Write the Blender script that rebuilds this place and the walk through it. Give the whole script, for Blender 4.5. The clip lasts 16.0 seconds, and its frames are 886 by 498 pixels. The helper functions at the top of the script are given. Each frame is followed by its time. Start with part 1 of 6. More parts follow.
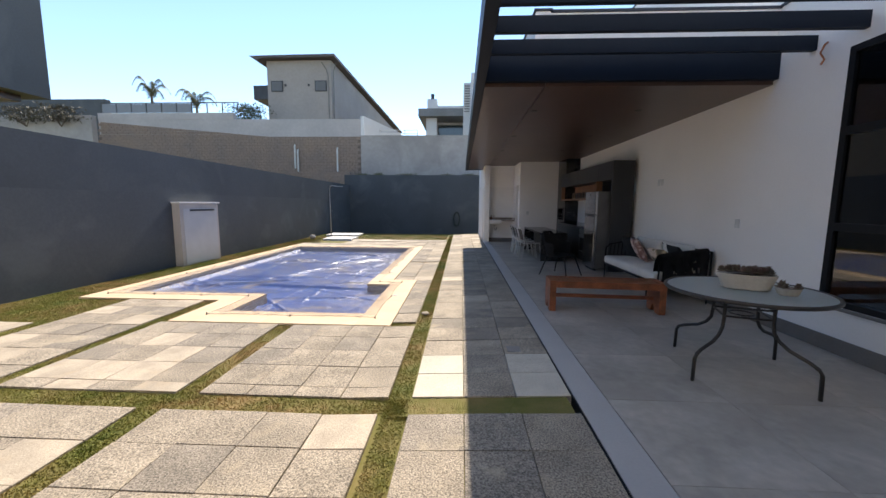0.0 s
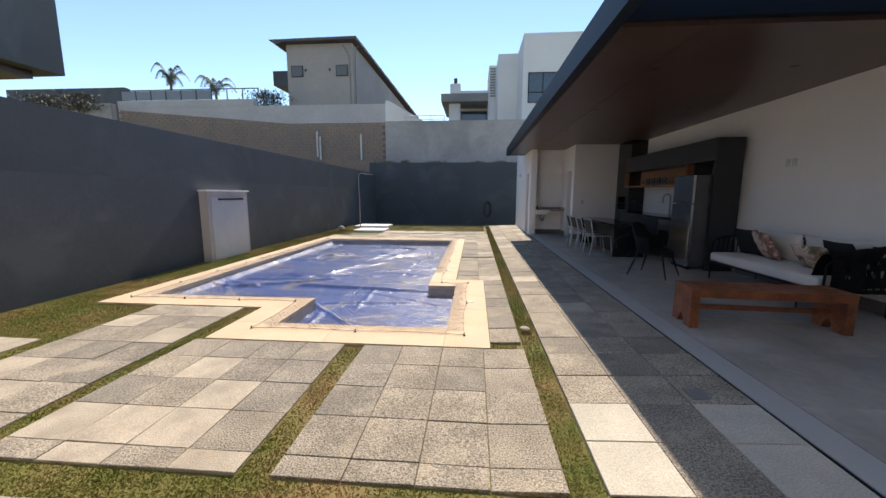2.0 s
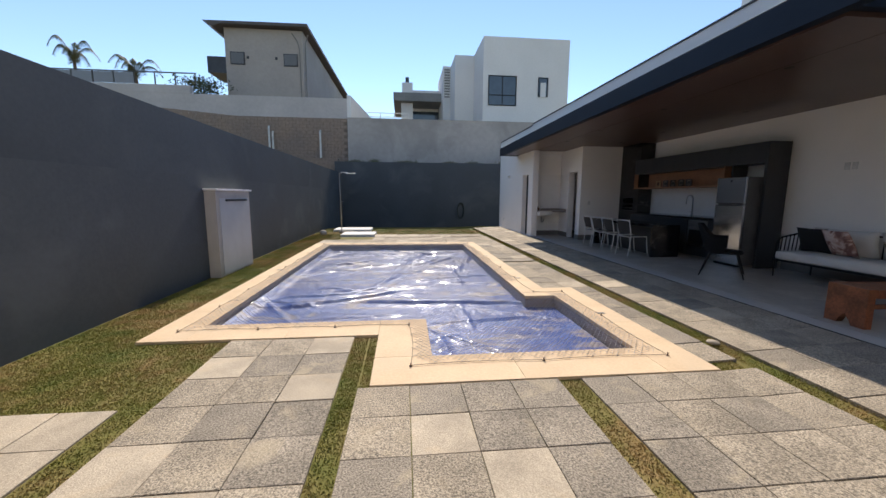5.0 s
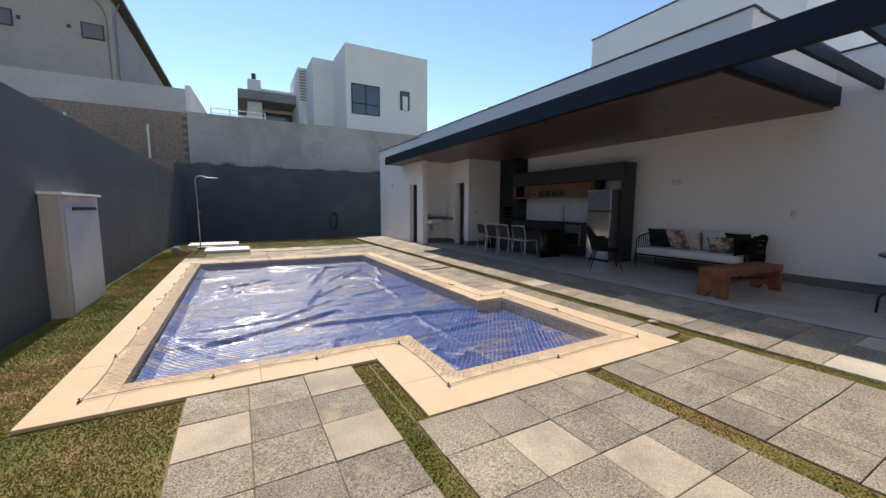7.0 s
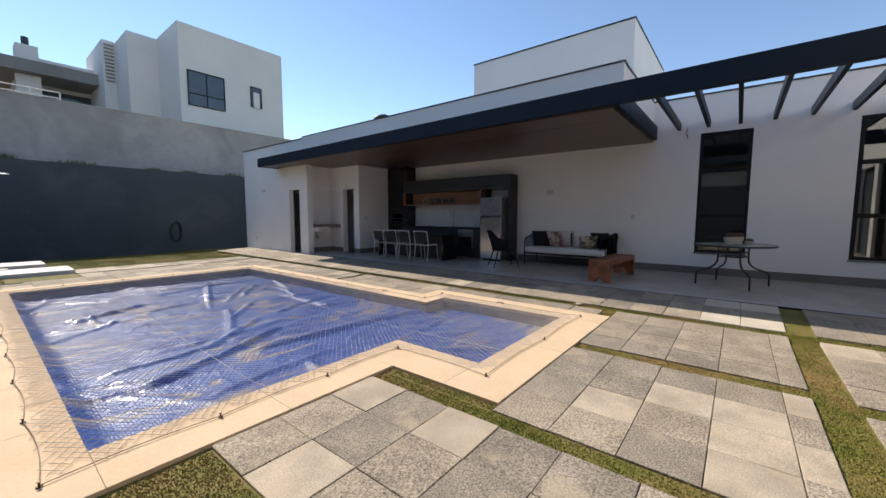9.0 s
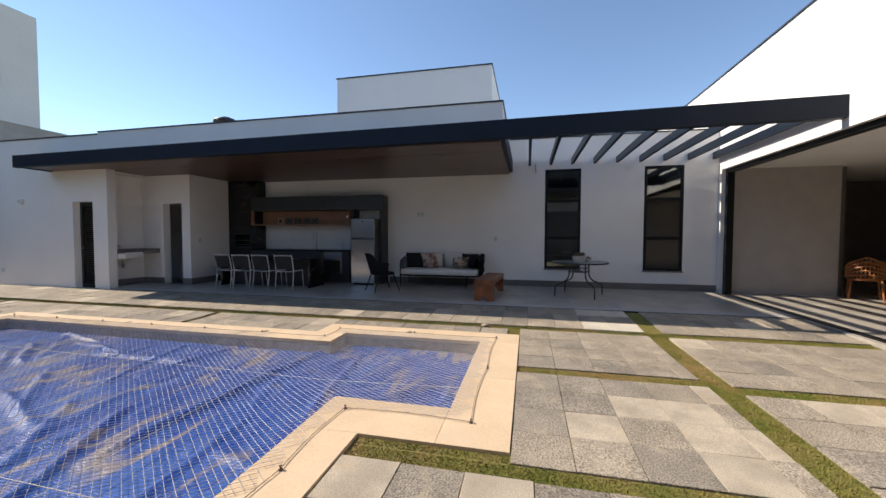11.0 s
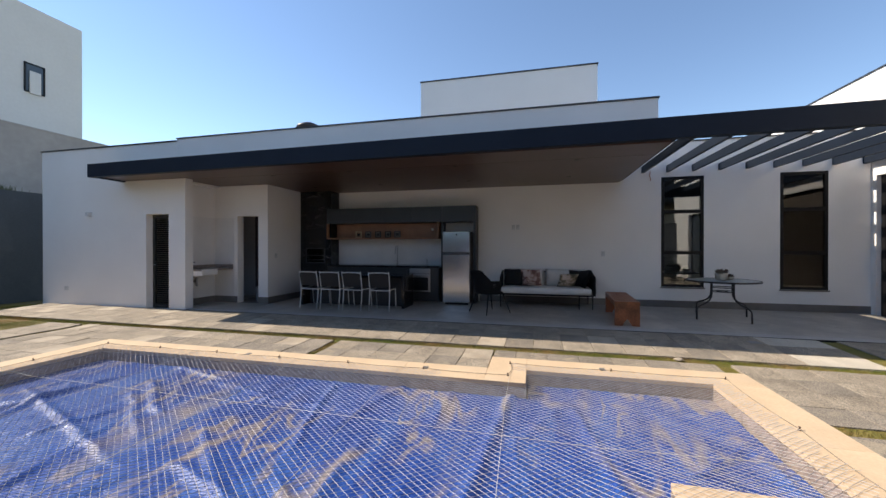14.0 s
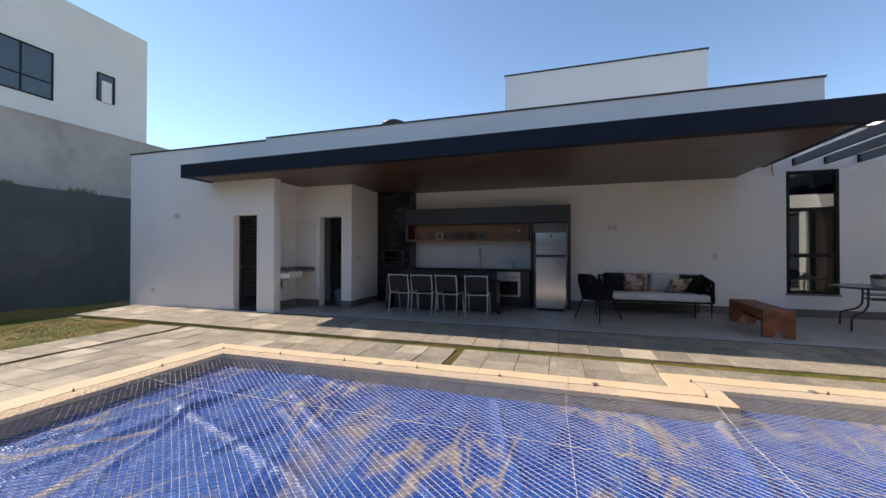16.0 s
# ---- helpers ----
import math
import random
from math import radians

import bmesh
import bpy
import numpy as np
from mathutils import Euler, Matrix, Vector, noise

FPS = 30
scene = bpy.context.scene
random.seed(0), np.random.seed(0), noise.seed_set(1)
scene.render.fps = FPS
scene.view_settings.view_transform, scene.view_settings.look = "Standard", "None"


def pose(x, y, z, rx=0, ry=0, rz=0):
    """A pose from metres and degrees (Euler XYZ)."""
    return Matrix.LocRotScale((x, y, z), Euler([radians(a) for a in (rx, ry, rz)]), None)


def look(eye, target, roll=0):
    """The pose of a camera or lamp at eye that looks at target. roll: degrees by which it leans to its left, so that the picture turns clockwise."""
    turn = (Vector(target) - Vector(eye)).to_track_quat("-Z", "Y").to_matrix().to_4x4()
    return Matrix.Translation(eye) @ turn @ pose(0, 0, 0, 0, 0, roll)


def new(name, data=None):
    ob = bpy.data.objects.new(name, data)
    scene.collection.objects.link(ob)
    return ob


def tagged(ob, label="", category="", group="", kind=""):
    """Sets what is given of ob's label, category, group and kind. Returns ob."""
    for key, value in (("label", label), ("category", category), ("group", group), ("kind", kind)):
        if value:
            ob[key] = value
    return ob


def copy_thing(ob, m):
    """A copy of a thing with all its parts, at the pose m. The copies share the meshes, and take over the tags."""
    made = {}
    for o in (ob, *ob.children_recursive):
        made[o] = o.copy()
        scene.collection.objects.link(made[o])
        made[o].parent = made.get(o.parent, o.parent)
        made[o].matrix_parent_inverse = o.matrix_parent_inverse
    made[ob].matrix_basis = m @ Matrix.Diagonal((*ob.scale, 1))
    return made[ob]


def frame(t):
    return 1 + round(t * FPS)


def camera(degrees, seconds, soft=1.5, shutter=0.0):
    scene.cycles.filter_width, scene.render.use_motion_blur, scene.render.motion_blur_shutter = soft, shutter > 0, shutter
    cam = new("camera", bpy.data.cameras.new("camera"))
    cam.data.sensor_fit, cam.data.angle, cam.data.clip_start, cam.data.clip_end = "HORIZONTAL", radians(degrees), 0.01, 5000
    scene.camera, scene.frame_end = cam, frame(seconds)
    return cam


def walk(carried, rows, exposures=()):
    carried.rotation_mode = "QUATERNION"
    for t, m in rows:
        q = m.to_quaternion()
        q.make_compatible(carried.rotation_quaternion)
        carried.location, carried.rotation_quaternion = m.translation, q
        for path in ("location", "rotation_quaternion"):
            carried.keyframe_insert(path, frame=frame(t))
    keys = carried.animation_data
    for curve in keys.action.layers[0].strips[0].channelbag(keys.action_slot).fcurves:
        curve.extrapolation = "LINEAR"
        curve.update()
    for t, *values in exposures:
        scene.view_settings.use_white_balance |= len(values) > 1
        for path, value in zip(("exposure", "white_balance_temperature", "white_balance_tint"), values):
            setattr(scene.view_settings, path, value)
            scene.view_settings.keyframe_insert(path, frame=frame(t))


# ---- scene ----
cam = camera(99.8, 16.0)
PATH = [
    (0, (0.281, 0.271, 1.54), (0.186, 2.254, 1.301), 0.4),
    (0.5, (0.025, 0.463, 1.569), (-0.131, 2.438, 1.298), 0.5),
    (1, (-0.163, 0.814, 1.5), (-0.323, 2.787, 1.211), 0.4),
    (1.5, (-0.466, 1.144, 1.451), (-0.628, 3.117, 1.164), 0.4),
    (2, (-0.776, 1.354, 1.477), (-0.94, 3.326, 1.186), 0.2),
    (2.5, (-1.174, 1.562, 1.464), (-1.264, 3.54, 1.177), 0.3),
    (3, (-1.61, 1.652, 1.456), (-1.613, 3.636, 1.206), 0.3),
    (3.5, (-2.015, 1.745, 1.441), (-2.015, 3.73, 1.193), 0.3),
    (3.7, (-2.189, 1.794, 1.446), (-2.192, 3.777, 1.19), 0.3),
    (5.8, (-3.761, 2.228, 1.426), (-3.27, 4.146, 1.145), 0.4),
    (6, (-3.871, 2.262, 1.415), (-3.293, 4.156, 1.141), 0.4),
    (6.5, (-4.204, 2.469, 1.398), (-3.365, 4.265, 1.133), 0.4),
    (7, (-4.571, 2.698, 1.395), (-3.616, 4.441, 1.171), 0.3),
    (7.5, (-4.879, 2.947, 1.348), (-3.787, 4.611, 1.148), 0.8),
    (8, (-5.199, 3.155, 1.347), (-3.872, 4.638, 1.151), 0.2),
    (8.5, (-5.493, 3.342, 1.327), (-4.002, 4.663, 1.142), 0.4),
    (9, (-5.74, 3.541, 1.317), (-4.178, 4.777, 1.143), 0.1),
    (9.5, (-5.845, 3.861, 1.334), (-4.24, 5.045, 1.186), 0.1),
    (10, (-5.922, 4.131, 1.405), (-4.219, 5.167, 1.25), 0.0),
    (10.2, (-5.918, 4.215, 1.402), (-4.132, 5.102, 1.257), -0.1),
    (12.3, (-5.853, 5.868, 1.422), (-3.868, 6.116, 1.408), 0.1),
    (12.5, (-5.83, 6.058, 1.403), (-3.849, 6.333, 1.391), 0.1),
    (13, (-5.738, 6.438, 1.432), (-3.77, 6.799, 1.416), -0.0),
    (13.5, (-5.592, 6.821, 1.46), (-3.63, 7.209, 1.441), -0.1),
    (14, (-5.548, 7.135, 1.448), (-3.605, 7.609, 1.442), -0.0),
    (14.5, (-5.483, 7.461, 1.429), (-3.553, 7.987, 1.433), 0.0),
    (15, (-5.427, 7.933, 1.409), (-3.498, 8.459, 1.413), 0.1),
    (15.5, (-5.485, 8.36, 1.428), (-3.566, 8.924, 1.437), 0.1),
    (16, (-5.469, 8.756, 1.394), (-3.56, 9.354, 1.411), 0.1),
]
walk(cam, [(t, look(eye, target, roll)) for t, eye, target, roll in PATH], [(0, 1.36), (1.5, 1.12), (3.5, 0.90), (7, 0.86), (12, 0.90), (16, 1.02)])

# ---- light ----
SUN_EL, SUN_AZ = radians(40.5), radians(1.5)
world = bpy.data.worlds.new("world")
scene.world = world
world.use_nodes = True
wn = world.node_tree
sky = wn.nodes.new("ShaderNodeTexSky")
sky.sky_type = "NISHITA"
sky.sun_disc = False
sky.sun_elevation, sky.sun_rotation = SUN_EL, SUN_AZ
sky.air_density, sky.dust_density, sky.ozone_density = 1.0, 0.0, 1.6
sky.altitude = 700
wn.nodes["Background"].inputs["Strength"].default_value = 0.110
wn.links.new(sky.outputs["Color"], wn.nodes["Background"].inputs["Color"])
sun = new("sun", bpy.data.lights.new("sun", "SUN"))
sun.data.energy, sun.data.angle, sun.data.color = 3.7, radians(0.53), (1.0, 0.89, 0.75)
sun_way = Vector((math.sin(SUN_AZ) * math.cos(SUN_EL), math.cos(SUN_AZ) * math.cos(SUN_EL), math.sin(SUN_EL)))
sun.matrix_world = look(sun_way * 40, (0, 0, 0))


# ---- materials ----
def mat(name, color, rough=0.6, metal=0.0, var=0.12, scale=3.0, fine=60.0, bump=0.15, spec=0.5, color2=None, rand=0.0, fine_var=0.5, bump_dist=0.004, coat=0.0, stain=None):
    m = bpy.data.materials.new(name)
    m.use_nodes = True
    n, l = m.node_tree.nodes, m.node_tree.links
    b = n["Principled BSDF"]
    b.inputs["Roughness"].default_value = rough
    b.inputs["Metallic"].default_value = metal
    b.inputs["Specular IOR Level"].default_value = spec
    b.inputs["Coat Weight"].default_value = coat
    tc = n.new("ShaderNodeTexCoord")
    big, small = n.new("ShaderNodeTexNoise"), n.new("ShaderNodeTexNoise")
    big.inputs["Scale"].default_value, big.inputs["Detail"].default_value = scale, 5
    small.inputs["Scale"].default_value, small.inputs["Detail"].default_value = fine, 3
    src = tc.outputs["Object"]
    if rand:
        ob_, va = n.new("ShaderNodeObjectInfo"), n.new("ShaderNodeVectorMath")
        sc = n.new("ShaderNodeMath")
        sc.operation, sc.inputs[1].default_value = "MULTIPLY", 37.0
        l.new(ob_.outputs["Random"], sc.inputs[0])
        l.new(tc.outputs["Object"], va.inputs[0])
        l.new(sc.outputs[0], va.inputs[1])
        src = va.outputs[0]
    for t in (big, small):
        l.new(src, t.inputs["Vector"])
    c2 = color2 or tuple(c * (1 - 2.2 * var) for c in color)
    ramp = n.new("ShaderNodeValToRGB")
    ramp.color_ramp.elements[0].position, ramp.color_ramp.elements[1].position = 0.33, 0.67
    ramp.color_ramp.elements[0].color, ramp.color_ramp.elements[1].color = (*c2, 1), (*color, 1)
    l.new(big.outputs["Fac"], ramp.inputs["Fac"])
    mix = n.new("ShaderNodeMix")
    mix.data_type, mix.blend_type = "RGBA", "MULTIPLY"
    mr = n.new("ShaderNodeMapRange")
    mr.inputs["From Min"].default_value, mr.inputs["From Max"].default_value = 0.3, 0.7
    mr.inputs["To Min"].default_value, mr.inputs["To Max"].default_value = 1 - var * fine_var * 2, 1 + var * fine_var
    l.new(small.outputs["Fac"], mr.inputs["Value"])
    mix.inputs[0].default_value = 1.0
    l.new(ramp.outputs["Color"], mix.inputs[6])
    l.new(mr.outputs["Result"], mix.inputs[7])
    out = mix.outputs[2]
    if stain:
        sn, sr, sm = n.new("ShaderNodeTexNoise"), n.new("ShaderNodeMapRange"), n.new("ShaderNodeMix")
        sn.inputs["Scale"].default_value, sn.inputs["Detail"].default_value, sn.inputs["Distortion"].default_value = stain[1], 6, 0.6
        sr.inputs["From Min"].default_value, sr.inputs["From Max"].default_value, sr.inputs["To Max"].default_value = stain[2], stain[2] + 0.14, stain[3]
        sm.data_type = "RGBA"
        sm.inputs[7].default_value = (*stain[0], 1)
        l.new(src, sn.inputs["Vector"])
        l.new(sn.outputs["Fac"], sr.inputs["Value"])
        l.new(sr.outputs["Result"], sm.inputs[0])
        l.new(out, sm.inputs[6])
        out = sm.outputs[2]
    if rand:
        oi, mr2, mix2 = n.new("ShaderNodeObjectInfo"), n.new("ShaderNodeMapRange"), n.new("ShaderNodeMix")
        mix2.data_type, mix2.blend_type = "RGBA", "MULTIPLY"
        mr2.inputs["To Min"].default_value, mr2.inputs["To Max"].default_value = 1 - rand, 1 + rand * 0.5
        l.new(oi.outputs["Random"], mr2.inputs["Value"])
        mix2.inputs[0].default_value = 1.0
        l.new(out, mix2.inputs[6])
        l.new(mr2.outputs["Result"], mix2.inputs[7])
        out = mix2.outputs[2]
    l.new(out, b.inputs["Base Color"])
    if bump:
        bp = n.new("ShaderNodeBump")
        bp.inputs["Strength"].default_value, bp.inputs["Distance"].default_value = bump, bump_dist
        l.new(small.outputs["Fac"], bp.inputs["Height"])
        l.new(bp.outputs["Normal"], b.inputs["Normal"])
    return m


M = {}
M["white"] = mat("white_render", (0.87, 0.845, 0.81), 0.85, var=0.03, scale=0.7, fine=90, bump=0.25)
M["white_far"] = mat("white_render_far", (0.73, 0.71, 0.69), 0.9, var=0.03, scale=0.4, fine=8, bump=0.0)
M["beige_far"] = mat("beige_render_far", (0.36, 0.325, 0.30), 0.9, var=0.06, scale=0.4, fine=6, bump=0.0)
M["grey_far"] = mat("grey_render_far", (0.30, 0.29, 0.28), 0.9, var=0.10, scale=0.5, fine=6, bump=0.2, bump_dist=0.02)
M["dark_wall"] = mat("dark_grey_paint", (0.070, 0.079, 0.088), 0.7, var=0.10, scale=0.5, fine=25, bump=0.12, bump_dist=0.003, stain=((0.13, 0.14, 0.145), 0.7, 0.54, 0.35))
M["dark_wall_base"] = mat("dark_grey_base_coat", (0.080, 0.089, 0.097), 0.7, var=0.10, scale=0.6, fine=25, bump=0.12, bump_dist=0.003, stain=((0.14, 0.15, 0.155), 1.1, 0.55, 0.4))
M["graphite"] = mat("graphite_metal_paint", (0.012, 0.018, 0.030), 0.5, spec=0.16, var=0.06, scale=2, fine=40, bump=0.05)
M["black"] = mat("black_frame_paint", (0.010, 0.010, 0.011), 0.45, spec=0.22, var=0.05, bump=0.03)
M["cap"] = mat("dark_metal_flashing", (0.05, 0.05, 0.055), 0.45, metal=0.4, var=0.1, bump=0.05)
M["soffit"] = mat("brown_panel_soffit", (0.098, 0.058, 0.044), 0.33, var=0.12, scale=1.5, fine=25, bump=0.05)
M["slab"] = mat("exposed_aggregate_slab", (0.425, 0.357, 0.272), 0.92, var=0.15, scale=3.0, fine=90, bump=1.2, rand=0.08, fine_var=2.4, bump_dist=0.006, stain=((0.41, 0.335, 0.235), 4.5, 0.54, 0.4))
M["slab_pale"] = mat("pale_concrete_slab", (0.495, 0.415, 0.315), 0.88, var=0.13, scale=4, fine=120, bump=0.8, rand=0.10, fine_var=1.2, bump_dist=0.004, stain=((0.46, 0.355, 0.235), 5.0, 0.56, 0.45))
M["slab_white"] = mat("new_pale_slab", (0.58, 0.52, 0.42), 0.88, var=0.08, scale=4, fine=100, bump=0.8, rand=0.04, fine_var=1.4, bump_dist=0.004)
M["slab_dark"] = mat("weathered_grey_slab", (0.340, 0.290, 0.230), 0.92, var=0.15, scale=3, fine=90, bump=0.9, rand=0.11, fine_var=2.3, bump_dist=0.006, stain=((0.46, 0.38, 0.26), 4.0, 0.58, 0.5))
M["coping"] = mat("sandstone_coping", (0.66, 0.49, 0.32), 0.85, var=0.08, scale=2.2, fine=38, bump=0.5, color2=(0.57, 0.42, 0.27), bump_dist=0.003, stain=((0.54, 0.42, 0.29), 1.6, 0.50, 0.5))
M["tile"] = mat("grey_porcelain", (0.47, 0.425, 0.365), 0.38, var=0.16, scale=1.8, fine=14, bump=0.03, fine_var=0.4, rand=0.02, stain=((0.31, 0.275, 0.235), 1.3, 0.47, 0.6))
M["strip"] = mat("smooth_grey_strip", (0.42, 0.40, 0.38), 0.5, var=0.04, scale=2, bump=0.05)
M["baseboard"] = mat("grey_stone_baseboard", (0.20, 0.185, 0.17), 0.5, var=0.1, scale=3, bump=0.05)
M["brick"] = mat("rough_brick", (0.27, 0.20, 0.155), 0.95, var=0.18, scale=2, fine=20, bump=0.8, rand=0.3, bump_dist=0.02)
M["cabinet"] = mat("charcoal_cabinet_laminate", (0.030, 0.031, 0.034), 0.4, var=0.05, bump=0.02)
M["marble"] = mat("black_marble", (0.016, 0.016, 0.018), 0.12, var=0.3, scale=5, bump=0.0)
mn, ml = M["marble"].node_tree.nodes, M["marble"].node_tree.links
mb_ = mn["Principled BSDF"]
v1, v2, v3, v4, v5 = mn.new("ShaderNodeTexNoise"), mn.new("ShaderNodeMath"), mn.new("ShaderNodeMath"), mn.new("ShaderNodeMapRange"), mn.new("ShaderNodeMix")
v6, v7 = mn.new("ShaderNodeTexCoord"), mn.new("ShaderNodeMapping")
v7.inputs["Scale"].default_value = (1.0, 0.8, 2.2)
v1.inputs["Scale"].default_value, v1.inputs["Detail"].default_value, v1.inputs["Distortion"].default_value = 1.3, 5, 1.0
v2.operation, v2.inputs[1].default_value, v3.operation = "SUBTRACT", 0.56, "ABSOLUTE"
v4.inputs["From Min"].default_value, v4.inputs["From Max"].default_value = 0.0, 0.008
v4.inputs["To Min"].default_value, v4.inputs["To Max"].default_value = 0.4, 0.0
v5.data_type = "RGBA"
v5.inputs[7].default_value = (0.30, 0.29, 0.28, 1)
ml.new(v6.outputs["Object"], v7.inputs["Vector"])
ml.new(v7.outputs["Vector"], v1.inputs["Vector"])
ml.new(v1.outputs["Fac"], v2.inputs[0])
ml.new(v2.outputs[0], v3.inputs[0])
ml.new(v3.outputs[0], v4.inputs["Value"])
ml.new(v4.outputs["Result"], v5.inputs[0])
ml.new(mb_.inputs["Base Color"].links[0].from_socket, v5.inputs[6])
ml.new(v5.outputs[2], mb_.inputs["Base Color"])
M["wood"] = mat("warm_wood_veneer", (0.33, 0.16, 0.08), 0.45, var=0.15, scale=3, fine=30, bump=0.05)
M["wood_red"] = mat("reddish_hardwood", (0.33, 0.11, 0.045), 0.42, var=0.25, scale=5, fine=40, bump=0.2)
M["steel"] = mat("brushed_steel", (0.47, 0.47, 0.48), 0.28, metal=1.0, var=0.03, fine=120, bump=0.02)
M["fridge_steel"] = mat("polished_steel_skin", (0.60, 0.60, 0.61), 0.17, metal=1.0, var=0.03, fine=120, bump=0.01)
M["white_tile"] = mat("white_gloss_tile", (0.70, 0.70, 0.70), 0.3, var=0.03, bump=0.0)
M["niche_tile"] = mat("satin_white_tile", (0.80, 0.78, 0.75), 0.45, var=0.02, bump=0.0)
M["ceramic"] = mat("white_ceramic", (0.78, 0.76, 0.73), 0.25, var=0.02, bump=0.0)
# the shade of the unlit rooms is put into this wall colour
M["room_shade"] = mat("room_shade_wall", (0.15, 0.135, 0.125), 0.9, var=0.06, bump=0.05)
M["beige_room"] = mat("beige_room_wall", (0.45, 0.42, 0.395), 0.85, var=0.04, bump=0.05)
M["pool_tile"] = mat("brown_pool_tile", (0.42, 0.33, 0.27), 0.35, var=0.15, scale=9, fine=30, bump=0.1)
M["render_old"] = mat("stained_cement_render", (0.44, 0.40, 0.37), 0.9, var=0.08, scale=0.35, fine=4, bump=0.2, color2=(0.33, 0.30, 0.28), bump_dist=0.02, stain=((0.25, 0.225, 0.205), 0.45, 0.50, 0.55))
M["far_pane"] = mat("dark_reflective_pane", (0.06, 0.075, 0.09), 0.08, var=0.05, bump=0.0, spec=0.8)
M["parapet_grey"] = mat("weathered_grey_parapet", (0.48, 0.44, 0.42), 0.9, var=0.06, scale=0.5, fine=6, bump=0.1)
M["terrain"] = mat("dry_ground", (0.19, 0.14, 0.09), 0.95, var=0.25, scale=0.6, fine=8, bump=0.5, color2=(0.09, 0.095, 0.035), bump_dist=0.03)



def patchy(name, stops, rough=0.9, bump=0.0, scale=1.1, fine=45):
    """Ground cover: broad patches, small tufts and fine grain together pick the colour."""
    m = bpy.data.materials.new(name)
    m.use_nodes = True
    n, l = m.node_tree.nodes, m.node_tree.links
    b = n["Principled BSDF"]
    b.inputs["Roughness"].default_value = rough
    b.inputs["Specular IOR Level"].default_value = 0.2
    tc = n.new("ShaderNodeTexCoord")
    outs = []
    for s, w in ((scale, 0.55), (scale * 6, 0.30), (fine, 0.15)):
        t, k = n.new("ShaderNodeTexNoise"), n.new("ShaderNodeMath")
        t.inputs["Scale"].default_value, t.inputs["Detail"].default_value = s, 3
        k.operation, k.inputs[1].default_value = "MULTIPLY", w
        l.new(tc.outputs["Object"], t.inputs["Vector"])
        l.new(t.outputs["Fac"], k.inputs[0])
        outs.append(k.outputs[0])
    s1, s2 = n.new("ShaderNodeMath"), n.new("ShaderNodeMath")
    l.new(outs[0], s1.inputs[0])
    l.new(outs[1], s1.inputs[1])
    l.new(s1.outputs[0], s2.inputs[0])
    l.new(outs[2], s2.inputs[1])
    r = n.new("ShaderNodeValToRGB")
    e = r.color_ramp.elements
    e[0].position, e[0].color = stops[0][0], (*stops[0][1], 1)
    e[1].position, e[1].color = stops[-1][0], (*stops[-1][1], 1)
    for p, c in stops[1:-1]:
        e.new(p).color = (*c, 1)
    l.new(s2.outputs[0], r.inputs["Fac"])
    l.new(r.outputs["Color"], b.inputs["Base Color"])
    if bump:
        bp = n.new("ShaderNodeBump")
        bp.inputs["Strength"].default_value, bp.inputs["Distance"].default_value = bump, 0.01
        l.new(s2.outputs[0], bp.inputs["Height"])
        l.new(bp.outputs["Normal"], b.inputs["Normal"])
    return m


M["soil"] = patchy("turf_soil", ((0.38, (0.085, 0.10, 0.02)), (0.47, (0.135, 0.125, 0.032)), (0.54, (0.175, 0.145, 0.048)), (0.61, (0.225, 0.155, 0.065))), bump=0.25, scale=0.9, fine=90)
M["grass"] = patchy("short_grass", ((0.38, (0.135, 0.165, 0.028)), (0.47, (0.215, 0.20, 0.045)), (0.54, (0.265, 0.21, 0.068)), (0.60, (0.34, 0.23, 0.09))), fine=25, scale=0.9)

glass = bpy.data.materials.new("window_glass")
glass.use_nodes = True
gn, gl = glass.node_tree.nodes, glass.node_tree.links
gm, gt, gg, gf = gn.new("ShaderNodeMixShader"), gn.new("ShaderNodeBsdfTransparent"), gn.new("ShaderNodeBsdfGlossy"), gn.new("ShaderNodeFresnel")
gt.inputs["Color"].default_value = (0.66, 0.69, 0.68, 1)
gg.inputs["Roughness"].default_value = 0.02
gf.inputs["IOR"].default_value = 2.1
gl.new(gf.outputs[0], gm.inputs[0])
gl.new(gt.outputs[0], gm.inputs[1])
gl.new(gg.outputs[0], gm.inputs[2])
gl.new(gm.outputs[0], gn["Material Output"].inputs["Surface"])
M["glass"] = glass


# ---- mesh helpers ----
def finish(name, bm, material, parent=None, label="", kind="", smooth=False):
    me = bpy.data.meshes.new(name)
    bmesh.ops.recalc_face_normals(bm, faces=bm.faces)
    bm.to_mesh(me)
    bm.free()
    if smooth:
        me.polygons.foreach_set("use_smooth", [True] * len(me.polygons))
    me.materials.append(material)
    ob = new(name, me)
    ob.parent = parent
    return tagged(ob, label, kind=kind)


def part(name, bm, material, parent, label="", smooth=False, kind=""):
    return finish(name, bm, material, parent, label, kind, smooth)


def empty(name, at=(0, 0, 0), rz=0, label="", category="", group="", kind=""):
    e = new(name)
    e.matrix_basis = pose(at[0], at[1], at[2], 0, 0, rz)
    return tagged(e, label, category, group, kind)


